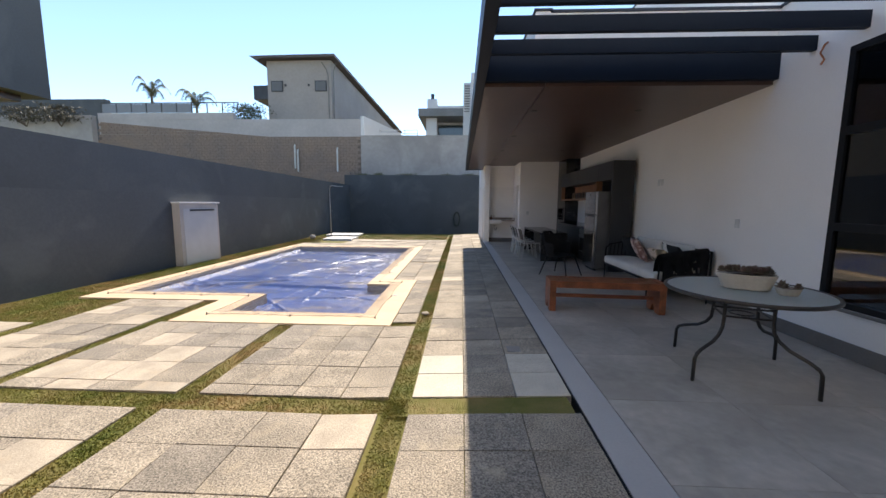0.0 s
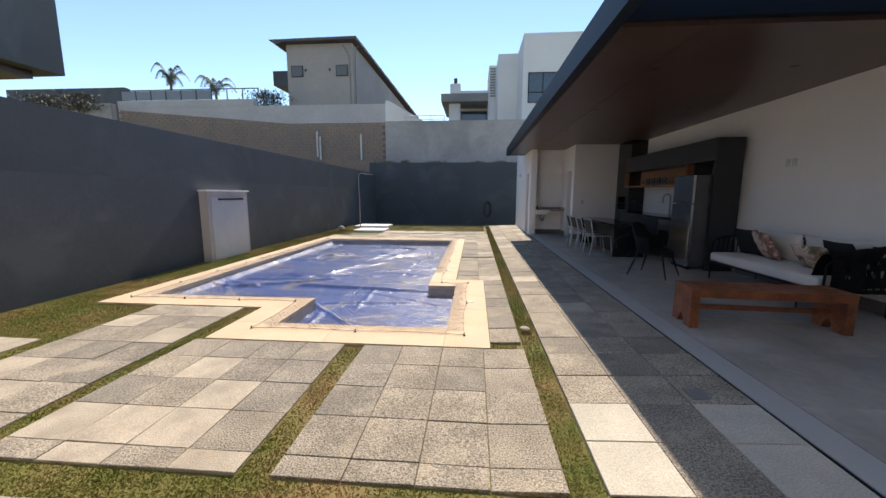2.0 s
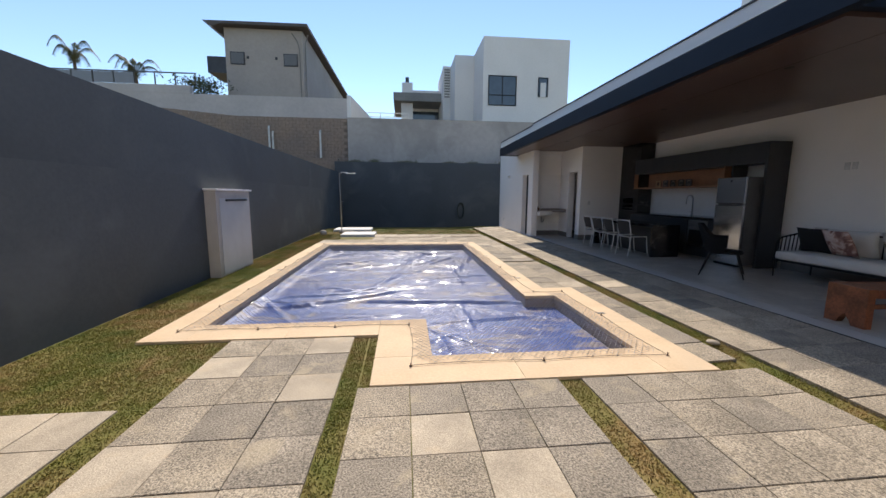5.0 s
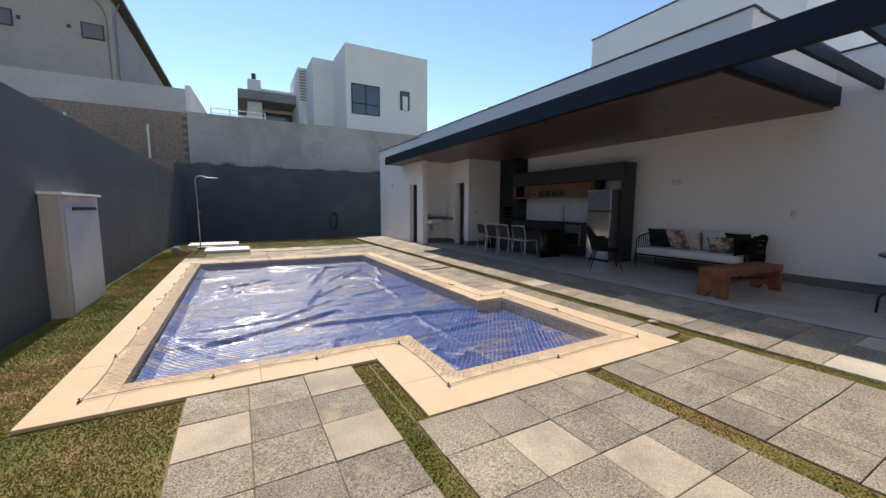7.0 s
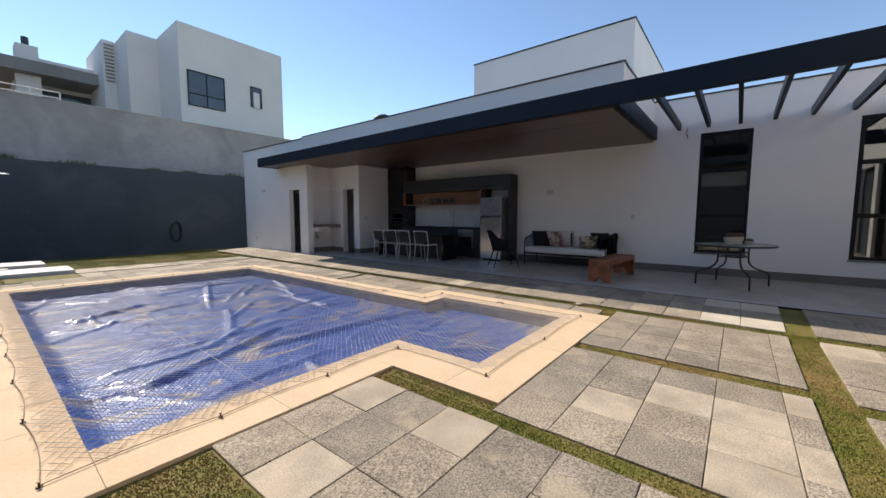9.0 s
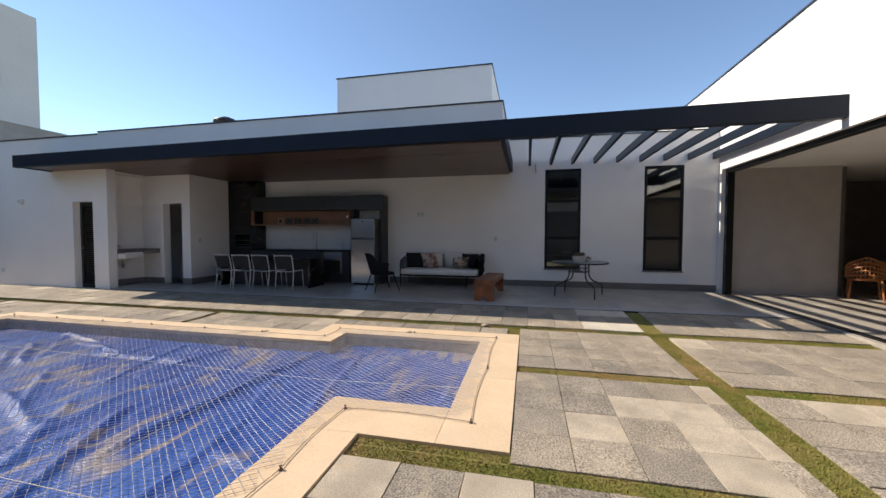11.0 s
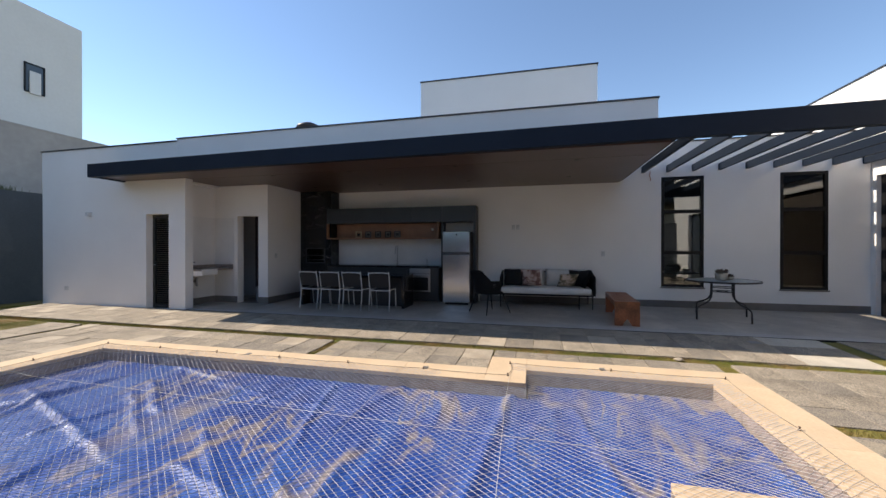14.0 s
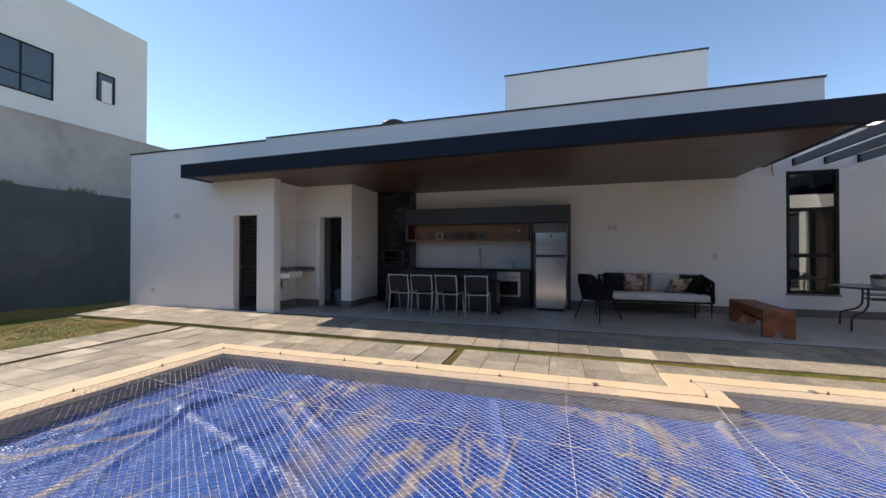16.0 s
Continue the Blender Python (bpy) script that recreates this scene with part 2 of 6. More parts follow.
def box(bm, x0, x1, y0, y1, z0, z1, bevel=0.0, m=None):
    r = bmesh.ops.create_cube(bm, size=1)
    vs = r["verts"]
    for v in vs:
        v.co = Vector(((x0 + x1) / 2 + v.co.x * (x1 - x0), (y0 + y1) / 2 + v.co.y * (y1 - y0), (z0 + z1) / 2 + v.co.z * (z1 - z0)))
    if bevel:
        es = list({e for v in vs for e in v.link_edges})
        r = bmesh.ops.bevel(bm, geom=es, offset=bevel, segments=2, affect="EDGES", profile=0.6)
        vs = list({v for f in r["faces"] for v in f.verts} | {v for v in vs if v.is_valid})
    if m is not None:
        for v in vs:
            v.co = m @ v.co
    return bm


def boxes(*bs, bevel=0.0):
    bm = bmesh.new()
    for b in bs:
        box(bm, *b, bevel=bevel)
    return bm


def tube(bm, pts, r, sides=8, r2=None, closed=False):
    """A round bar through the points."""
    pts = [Vector(p) for p in pts]
    n = len(pts)
    rings = []
    up = Vector((0.123, 0.456, 0.88)).normalized()
    for i, p in enumerate(pts):
        if closed:
            d = pts[(i + 1) % n] - pts[i - 1]
        else:
            d = pts[min(i + 1, n - 1)] - pts[max(i - 1, 0)]
        d.normalize()
        a = d.cross(up)
        if a.length < 0.05:
            a = d.cross(Vector((1, 0, 0)))
        a.normalize()
        b = d.cross(a)
        rad = r if r2 is None else r + (r2 - r) * i / max(n - 1, 1)
        rings.append([bm.verts.new(p + (a * math.cos(t) + b * math.sin(t)) * rad) for t in [2 * math.pi * k / sides for k in range(sides)]])
    for i in range(n if closed else n - 1):
        q, w = rings[i], rings[(i + 1) % n]
        for k in range(sides):
            bm.faces.new((q[k], q[(k + 1) % sides], w[(k + 1) % sides], w[k]))
    if not closed:
        bm.faces.new(rings[0])
        bm.faces.new(rings[-1])
    return bm


def lathe(bm, prof, at=(0, 0, 0), sides=24, sx=1.0, sy=1.0):
    """Turns the profile of (radius, height) round the z axis."""
    rings = []
    for r, z in prof:
        rings.append([bm.verts.new((at[0] + r * sx * math.cos(2 * math.pi * k / sides), at[1] + r * sy * math.sin(2 * math.pi * k / sides), at[2] + z)) for k in range(sides)])
    for a, b in zip(rings, rings[1:]):
        for k in range(sides):
            bm.faces.new((a[k], a[(k + 1) % sides], b[(k + 1) % sides], b[k]))
    bm.faces.new(rings[0])
    bm.faces.new(rings[-1])
    return bm


def struct(name, material, *bs, bevel=0.0, parent=None):
    return finish(name, boxes(*bs, bevel=bevel), material, parent, kind="structure" if parent is None else "")


def structs(name, material, *bs):
    for b in bs:
        struct(name, material, b)


# ---- plan ----
PZ = 0.085                   # porch floor level
WX, BX = 4.03, 1.16          # main wall face; face of the end block and of the parapet
HY = 0.38                    # face of the house
GL = 2.66                    # side wall height
POOL = dict(x0=-5.42, x1=-1.50, y0=6.32, y1=13.15, sx0=-3.00, sx1=-1.06, sy0=5.30, sy1=7.22)
COPE = dict(x0=-5.87, x1=-1.07, y0=5.86, y1=13.65, sx0=-3.52, sx1=-0.60, sy0=4.80, sy1=7.67)

# ground with the pool basin left open; it falls a little behind the pool
bm = bmesh.new()
xs = [-400, -60, -6.9, -5.7, -3.3, -2.9, -1.6, -1.2, -0.8, 0.3, 1.0, 4.3, 60, 400]
ys = [-300, -20, 0.2, 5.1, 5.7, 6.0, 6.5, 7.0, 7.45, 13.4, 19.0, 23.6, 30, 60, 1500]


def ground_z(y):
    return -0.016 if y <= 19 else -0.016 - 0.33 * min((y - 19) / 4.5, 1)


gv = [[bm.verts.new((x, y, ground_z(y))) for x in xs] for y in ys]
for j in range(len(ys) - 1):
    for i in range(len(xs) - 1):
        cx, cy = (xs[i] + xs[i + 1]) / 2, (ys[j] + ys[j + 1]) / 2
        if (-5.7 < cx < -1.2 and 6.0 < cy < 13.4) or (-3.3 < cx < -0.8 and 5.1 < cy < 7.45):
            continue
        bm.faces.new((gv[j][i], gv[j][i + 1], gv[j + 1][i + 1], gv[j + 1][i]))
finish("ground", bm, M["soil"], kind="structure")

# boundary walls
struct("wall_west", M["dark_wall"], (-7.0, -6.66, -6.0, 23.5, 1.75, GL))
struct("wall_west", M["dark_wall_base"], (-7.0, -6.66, -6.0, 23.5, -0.4, 1.75))
struct("wall_north", M["dark_wall"], (-7.0, 6.0, 23.5, 23.75, -0.5, 3.30))

# house front with the wide door opening
# unseen west piece, up to x -5.3, added to bounce light to the porch
structs("wall_south", M["white"], (-7.0, -5.3, 0.12, HY, 0, 5.05), (-3.36, -2.97, 0.12, HY, 0, 2.92), (-5.3, 3.9, 0.12, HY, 2.92, 5.05), (3.9, WX + 0.2, 0.12, HY, 0, 2.94), (3.9, 9.0, 0.12, HY, 2.94, 5.05))
structs("wall_east", M["white"],
       (WX, WX + 0.18, HY, 1.10, 0, 3.87), (WX, WX + 0.18, 1.96, 3.41, 0, 3.87), (WX, WX + 0.18, 4.28, 13.46, 0, 3.87),
       (WX, WX + 0.18, 1.10, 1.96, 0, 0.55), (WX, WX + 0.18, 3.41, 4.28, 0, 0.55),
       (WX, WX + 0.18, 1.10, 1.96, 3.08, 3.87), (WX, WX + 0.18, 3.41, 4.28, 3.08, 3.87))
# end block with the two doorways and the niche
structs("wall_block", M["white"],
       (BX, BX + 0.2, 15.79, 19.10, -0.05, 3.05), (BX, BX + 0.2, 14.68, 15.14, -0.05, 3.05), (BX, BX + 0.2, 15.14, 15.79, 2.22, 3.05),
       (BX + 0.2, 2.30, 15.04, 15.138, -0.05, 3.0),
       (2.30, 2.50, 14.34, 15.138, 0, 3.0), (2.30, 2.50, 13.46, 13.73, 0, 3.0), (2.30, 2.50, 13.73, 14.34, 2.24, 3.0),
       (2.50, WX + 0.18, 13.46, 13.62, 0, 3.0),
       (BX + 0.2, WX + 0.18, 18.9, 19.10, 0, 3.05), (WX, WX + 0.18, 13.62, 18.9, 0, 3.87))
structs("parapet", M["white"], (BX, BX + 0.18, 5.18, 14.9, 3.25, 3.88), (BX + 0.18, WX, 5.18, 5.34, 3.25, 3.86), (BX + 0.18, WX + 0.18, 18.92, 19.10, 3.05, 3.86),
       (BX - 0.006, BX + 0.18, 16.48, 19.10, 3.05, 3.25), (BX - 0.006, BX + 0.18, 14.9, 19.10, 3.25, 3.825))
struct("roof", M["grey_far"], (BX + 0.18, WX, 5.34, 18.92, 3.07, 3.2))
struct("roof_house", M["grey_far"], (WX + 0.18, 9.0, HY, 18.9, 3.3, 3.42), (-7.0, 9.0, -8.0, 0.12, 4.3, 4.5))
struct("upper_volume", M["white"], (WX + 0.003, 8.0, 5.66, 10.08, 3.42, 5.86))
struct("flashing", M["cap"], (BX - 0.02, BX + 0.2, 5.16, 14.9, 3.88, 3.905), (BX - 0.026, BX + 0.2, 14.9, 19.12, 3.825, 3.855), (BX + 0.2, WX + 0.2, 5.16, 5.36, 3.86, 3.89), (WX - 0.02, WX + 0.2, HY, 5.16, 3.87, 3.90),
       (WX - 0.02, 8.02, 5.64, 10.10, 5.86, 5.89), (-7.0, 8.0, 0.10, HY + 0.02, 5.05, 5.08))

# canopy
bm = boxes((0.44, 0.56, HY, 16.48, 2.97, 3.25), bevel=0.004)
for v in bm.verts:
    t = max(0, min(1, (16.48 - v.co.y) / 11.0))
    v.co.z += t * (0.12 if v.co.z > 3.1 else 0.08)
finish("fascia_beam", bm, M["graphite"], kind="structure")
struct("end_beam", M["graphite"], (0.56, WX, 5.10, 5.18, 3.045, 3.34), (0.56, BX, 16.40, 16.48, 2.98, 3.24))
struct("canopy_roof", M["graphite"], (0.56, BX, 5.18, 16.40, 3.16, 3.23))
struct("soffit", M["soffit"], (0.56, 1.30, 5.18, 14.68, 3.0, 3.05), (1.312, WX, 5.18, 13.46, 3.0, 3.05), (1.312, 2.3, 13.46, 14.68, 3.0, 3.05), (BX + 0.2, 2.3, 14.68, 15.04, 3.0, 3.05), (0.56, BX, 14.68, 16.40, 3.0, 3.05))
pergola = empty("pergola", (0, 0, 0), label="dark graphite metal pergola slats spanning from beam to white wall", category="pergola")
for k in range(9):
    y = 4.67 - 0.523 * k
    part("slat", boxes((0.56, WX, y - 0.03, y + 0.03, 3.19, 3.34)), M["graphite"], pergola)

# porch floor and the strip at its edge
struct("porch_slab", M["baseboard"], (1.40, WX, HY, 14.68, -0.1, PZ - 0.010), (BX + 0.2, 2.3, 14.682, 15.04, -0.1, PZ - 0.010))
struct("porch_edge", M["strip"], (1.165, 1.395, HY, 14.68, -0.1, PZ), bevel=0.003)
struct("drain_slot", M["black"], (1.154, 1.164, HY, 14.68, -0.1, 0.079))
struct("baseboard", M["baseboard"], (WX - 0.015, WX - 0.002, HY, 8.5, PZ - 0.002, 0.24), (2.285, 2.298, 14.345, 15.02, PZ - 0.002, 0.24), (2.285, 2.298, 13.46, 13.725, PZ - 0.002, 0.24),
       (2.285, 3.6, 13.445, 13.458, PZ - 0.002, 0.24), (BX + 0.202, 2.298, 15.022, 15.038, PZ - 0.002, 0.24), (BX + 0.202, BX + 0.215, 14.70, 15.02, PZ - 0.002, 0.24))
struct("niche_tiles", M["niche_tile"], (BX + 0.2, 2.294, 15.033, 15.038, 0.24, 2.2), (2.294, 2.299, 14.42, 15.033, 0.24, 2.2))

# rooms behind the openings
struct("room_floor", M["tile"], (-7.0, 9.0, -8.0, HY, -0.05, PZ - 0.03), (WX + 0.18, 9.0, HY, 13.4, -0.05, 0.012), (BX + 0.2, 4.0, 14.88, 18.9, -0.05, 0.01), (2.5, 4.0, 13.62, 14.88, -0.05, 0.01))
struct("room_wall", M["beige_room"], (WX + 0.02, WX + 0.2, -2.0, 0.12, 0, 2.95), (-3.2, -3.0, -8.0, 0.12, 0, 2.95), (-3.0, 9.0, -6.2, -6.0, 0, 2.95), (8.8, 9.0, -6.0, 1.38, 0, 3.3), (8.8, 9.0, 1.38, 1.54, 2.62, 3.3), (8.8, 9.0, 1.54, 13.4, 0, 3.3),
       (WX + 0.18, 9.0, 5.0, 5.2, 0, 3.3))
struct("room_ceiling", M["white"], (-7.0, 9.0, -8.0, 0.12, 2.95, 3.05), (WX + 0.18, 9.0, HY, 5.0, 3.2, 3.3))


# ---- pool ----
def inside_pool(x, y, g=0.0):
    p = POOL
    return (p["x0"] - g < x < p["x1"] + g and p["y0"] - g < y < p["y1"] + g) or (p["sx0"] - g < x < p["sx1"] + g and p["sy0"] - g < y < p["sy1"] + g)


P, W = POOL, -0.55
struct("pool_wall", M["pool_tile"],
       (P["x0"] - 0.2, P["x0"], P["y0"] - 0.2, P["y1"] + 0.2, W, -0.045), (P["x0"], P["x1"], P["y1"], P["y1"] + 0.2, W, -0.045),
       (P["x1"], P["x1"] + 0.12, P["sy1"] + 0.2, P["y1"] + 0.2, W, -0.045), (P["x1"], P["sx1"] + 0.2, P["sy1"], P["sy1"] + 0.2, W, -0.045),
       (P["sx1"], P["sx1"] + 0.2, P["sy0"] - 0.2, P["sy1"], W, -0.045), (P["sx0"] - 0.2, P["sx1"], P["sy0"] - 0.2, P["sy0"], W, -0.045),
       (P["sx0"] - 0.2, P["sx0"], P["sy0"], P["y0"], W, -0.045), (P["x0"], P["sx0"] - 0.2, P["y0"] - 0.2, P["y0"], W, -0.045))
struct("pool_floor", M["pool_tile"], (P["x0"], P["x1"], P["y0"], P["y1"], W - 0.05, W), (P["sx0"], P["sx1"], P["sy0"], P["y0"], W - 0.05, W))


def cover_material():
    m = bpy.data.materials.new("blue_bubble_film")
    m.use_nodes = True
    n, l = m.node_tree.nodes, m.node_tree.links
    b = n["Principled BSDF"]
    tc = n.new("ShaderNodeTexCoord")
    fac = None
    for rot, stretch, sc, det in ((18, (0.45, 2.3, 1), 1.25, 4), (-38, (0.5, 2.6, 1), 1.0, 3), (70, (0.5, 2.0, 1), 0.8, 4)):
        w, mp = n.new("ShaderNodeTexNoise"), n.new("ShaderNodeMapping")
        w.inputs["Scale"].default_value, w.inputs["Detail"].default_value, w.inputs["Distortion"].default_value = sc, det, 0.5
        mp.inputs["Rotation"].default_value, mp.inputs["Scale"].default_value = (0, 0, radians(rot)), stretch
        mp.inputs["Location"].default_value = (rot * 0.37, rot * 0.11, 0)
        l.new(tc.outputs["Object"], mp.inputs["Vector"])
        l.new(mp.outputs["Vector"], w.inputs["Vector"])
        if fac is None:
            fac = w.outputs["Fac"]
        else:
            mx = n.new("ShaderNodeMath")
            mx.operation = "MAXIMUM"
            l.new(fac, mx.inputs[0])
            l.new(w.outputs["Fac"], mx.inputs[1])
            fac = mx.outputs[0]
    r = n.new("ShaderNodeValToRGB")
    e = r.color_ramp.elements
    e[0].position, e[0].color = 0.44, (0.012, 0.046, 0.235, 1)
    e[1].position, e[1].color = 0.66, (0.036, 0.104, 0.36, 1)
    r.color_ramp.elements.new(0.55).color = (0.020, 0.069, 0.31, 1)
    l.new(fac, r.inputs["Fac"])
    # tan residue lies in winding lines and blots
    worn = None
    for sc, seed_, thin, mask_at in ((0.55, 3.0, 0.030, 0.47), (1.05, 11.0, 0.028, 0.55)):
        nz, mk, off, ab, near, keep, both, mp = (n.new("ShaderNodeTexNoise"), n.new("ShaderNodeTexNoise"), n.new("ShaderNodeMath"), n.new("ShaderNodeMath"),
                                                 n.new("ShaderNodeMapRange"), n.new("ShaderNodeMapRange"), n.new("ShaderNodeMath"), n.new("ShaderNodeMapping"))
        mp.inputs["Location"].default_value = (seed_, seed_ * 0.7, 0)
        mp.inputs["Rotation"].default_value, mp.inputs["Scale"].default_value = (0, 0, radians(-24 + 4 * seed_)), (0.7, 1.7, 1)
        l.new(tc.outputs["Object"], mp.inputs["Vector"])
        nz.inputs["Scale"].default_value, nz.inputs["Detail"].default_value, nz.inputs["Distortion"].default_value = sc, 4, 0.8
        mk.inputs["Scale"].default_value, mk.inputs["Detail"].default_value = sc * 1.3, 5
        l.new(mp.outputs["Vector"], nz.inputs["Vector"])
        l.new(tc.outputs["Object"], mk.inputs["Vector"])
        off.operation, off.inputs[1].default_value = "SUBTRACT", 0.5
        ab.operation, both.operation = "ABSOLUTE", "MULTIPLY"
        l.new(nz.outputs["Fac"], off.inputs[0])
        l.new(off.outputs[0], ab.inputs[0])
        near.inputs["From Min"].default_value, near.inputs["From Max"].default_value = 0.002, thin
        near.inputs["To Min"].default_value, near.inputs["To Max"].default_value = 1, 0
        keep.inputs["From Min"].default_value, keep.inputs["From Max"].default_value = mask_at - 0.05, mask_at + 0.05
        l.new(ab.outputs[0], near.inputs["Value"])
        l.new(mk.outputs["Fac"], keep.inputs["Value"])
        l.new(near.outputs["Result"], both.inputs[0])
        l.new(keep.outputs["Result"], both.inputs[1])
        if worn is None:
            worn = both.outputs[0]
        else:
            mx = n.new("ShaderNodeMath")
            mx.operation = "MAXIMUM"
            l.new(worn, mx.inputs[0])
            l.new(both.outputs[0], mx.inputs[1])
            worn = mx.outputs[0]
    soft = n.new("ShaderNodeMath")
    soft.operation, soft.inputs[1].default_value = "MULTIPLY", 0.95
    l.new(worn, soft.inputs[0])
    tan_ = n.new("ShaderNodeMix")
    tan_.data_type = "RGBA"
    tan_.inputs[7].default_value = (0.30, 0.245, 0.215, 1)
    l.new(soft.outputs[0], tan_.inputs[0])
    l.new(r.outputs["Color"], tan_.inputs[6])
    l.new(tan_.outputs[2], b.inputs["Base Color"])
    v = n.new("ShaderNodeTexVoronoi")
    v.inputs["Scale"].default_value, v.inputs["Randomness"].default_value = 48, 0.1
    l.new(tc.outputs["Object"], v.inputs["Vector"])
    bp = n.new("ShaderNodeBump")
    bp.invert = True
    bp.inputs["Strength"].default_value, bp.inputs["Distance"].default_value = 0.75, 0.005
    l.new(v.outputs["Distance"], bp.inputs["Height"])
    cr, bp2 = n.new("ShaderNodeTexNoise"), n.new("ShaderNodeBump")
    cr.inputs["Scale"].default_value, cr.inputs["Detail"].default_value, cr.inputs["Distortion"].default_value = 5, 4, 1.5
    bp2.inputs["Strength"].default_value, bp2.inputs["Distance"].default_value = 0.8, 0.02
    l.new(tc.outputs["Object"], cr.inputs["Vector"])
    l.new(cr.outputs["Fac"], bp2.inputs["Height"])
    l.new(bp.outputs["Normal"], bp2.inputs["Normal"])
    l.new(bp2.outputs["Normal"], b.inputs["Normal"])
    b.inputs["Roughness"].default_value = 0.45
    b.inputs["Specular IOR Level"].default_value = 0.30
    b.inputs["Coat Weight"].default_value, b.inputs["Coat Roughness"].default_value = 0.36, 0.08
    return m


rc_ = random.Random(21)
creases = [(-3.9, 7.62, -1.9, 7.42, 0.060, 0.055), (-1.9, 7.42, -0.7, 7.25, 0.045, 0.05), (-3.05, 6.55, -1.65, 6.75, 0.035, 0.04), (-4.9, 7.40, -4.32, 7.66, 0.05, 0.05),
           (-4.32, 7.66, -3.38, 8.15, 0.055, 0.05), (-5.35, 7.86, -4.5, 7.45, 0.035, 0.035), (-5.0, 10.5, -4.07, 11.14, 0.05, 0.045), (-5.35, 10.2, -3.55, 9.95, 0.03, 0.035),
           (-5.1, 8.0, -4.16, 8.1, 0.04, 0.035), (-4.16, 8.1, -3.3, 8.85, 0.035, 0.04), (-3.0, 9.0, -1.6, 9.4, 0.035, 0.035), (-4.6, 6.86, -3.3, 7.0, 0.03, 0.035),
           (-4.0, 12.4, -2.0, 12.1, 0.04, 0.04), (-3.4, 10.3, -2.6, 12.6, 0.03, 0.04)]
for _ in range(60):
    cx, cy = rc_.uniform(P["x0"], P["x1"]), rc_.uniform(P["sy0"], P["y1"])
    ang_ = rc_.choice([rc_.gauss(0.1, 0.2), rc_.gauss(0.1, 0.2), rc_.gauss(0.75, 0.25), rc_.gauss(-0.6, 0.25), rc_.gauss(1.5, 0.2)])
    half = rc_.uniform(0.15, 0.85)
    creases.append((cx - half * math.cos(ang_), cy - half * math.sin(ang_), cx + half * math.cos(ang_), cy + half * math.sin(ang_), rc_.uniform(0.010, 0.038), rc_.uniform(0.022, 0.05)))


def cover_height(x, y):
    h = -0.152 + 0.006 * noise.noise(Vector((x * 1.1, y * 1.1, 0))) + 0.004 * noise.noise(Vector((x * 6, y * 9, 5)))
    jx, jy = 0.035 * noise.noise(Vector((x * 3, y * 3, 1))), 0.035 * noise.noise(Vector((x * 3, y * 3, 8)))
    for ax, ay, bx, by, amp, w in creases:
        dx, dy = bx - ax, by - ay
        t = ((x - ax) * dx + (y - ay) * dy) / (dx * dx + dy * dy)
        if -0.1 < t < 1.1:
            d = math.hypot(x + jx - ax - t * dx, y + jy - ay - t * dy)
            if d < 3 * w:
                h += amp * math.exp(-(d / w) ** 2) * max(0, min(1, (t + 0.1) * 5, (1.1 - t) * 5))
    h = min(h, -0.092 + 0.25 * (h + 0.092))
    return h + 0.075 * math.exp(-((x - P["x0"]) / 0.10) ** 2)


cell = 0.028
nx, ny = int((P["sx1"] - P["x0"]) / cell) + 2, int((P["y1"] - P["sy0"]) / cell) + 2
verts, faces, ids = [], [], {}
for j in range(ny):
    for i in range(nx):
        x, y = P["x0"] + 0.02 + i * cell, P["sy0"] + 0.02 + j * cell
        if inside_pool(x, y, -0.004):
            ids[i, j] = len(verts)
            verts.append((x, y, cover_height(x, y)))
for (i, j), a in ids.items():
    q = (ids.get((i + 1, j)), ids.get((i + 1, j + 1)), ids.get((i, j + 1)))
    if None not in q:
        faces.append((a, *q))
me = bpy.data.meshes.new("pool_cover")
me.from_pydata(verts, [], faces)
me.polygons.foreach_set("use_smooth", [True] * len(faces))
me.materials.append(cover_material())
tagged(new("pool_cover", me), "wrinkled blue bubble film floating on the pool", "pool cover")

M["water"] = mat("pool_water", (0.03, 0.07, 0.16), 0.05, var=0.02, bump=0.0)
struct("water", M["water"], (P["x0"], P["x1"], P["y0"], P["y1"], -0.3, -0.19), (P["sx0"], P["sx1"], P["sy0"], P["y0"], -0.3, -0.19))


# safety net: cords run slantwise from edge to edge of the coping
NG = 0.20
net_mat = mat("pale_net_cord", (0.56, 0.52, 0.48), 0.8, var=0.05, bump=0.0)


def net_z(x, y):
    d = 9.0
    for (a, b, c, e) in ((P["x0"], P["x1"], P["y0"], P["y1"]), (P["sx0"], P["sx1"], P["sy0"], P["sy1"] + 1.0)):
        if a - NG < x < b + NG and c - NG < y < e + NG:
            k = min(x - a, b - x, y - c, e - y)
            d = k if d == 9.0 else max(d, k)
    return 0.020 - 0.060 * min(max(d, 0) / 0.5, 1) ** 0.7


def cord(verts, faces, p, q, r):
    d = (q - p).normalized()
    a = d.cross(Vector((0, 0, 1))).normalized() * r
    b = Vector((0, 0, r))
    k = len(verts)
    for c in (p, q):
        verts.extend(((c + a - b * 0.5), (c - a - b * 0.5), (c + b)))
    faces.extend(((k, k + 1, k + 4, k + 3), (k + 1, k + 2, k + 5, k + 4), (k + 2, k, k + 3, k + 5)))


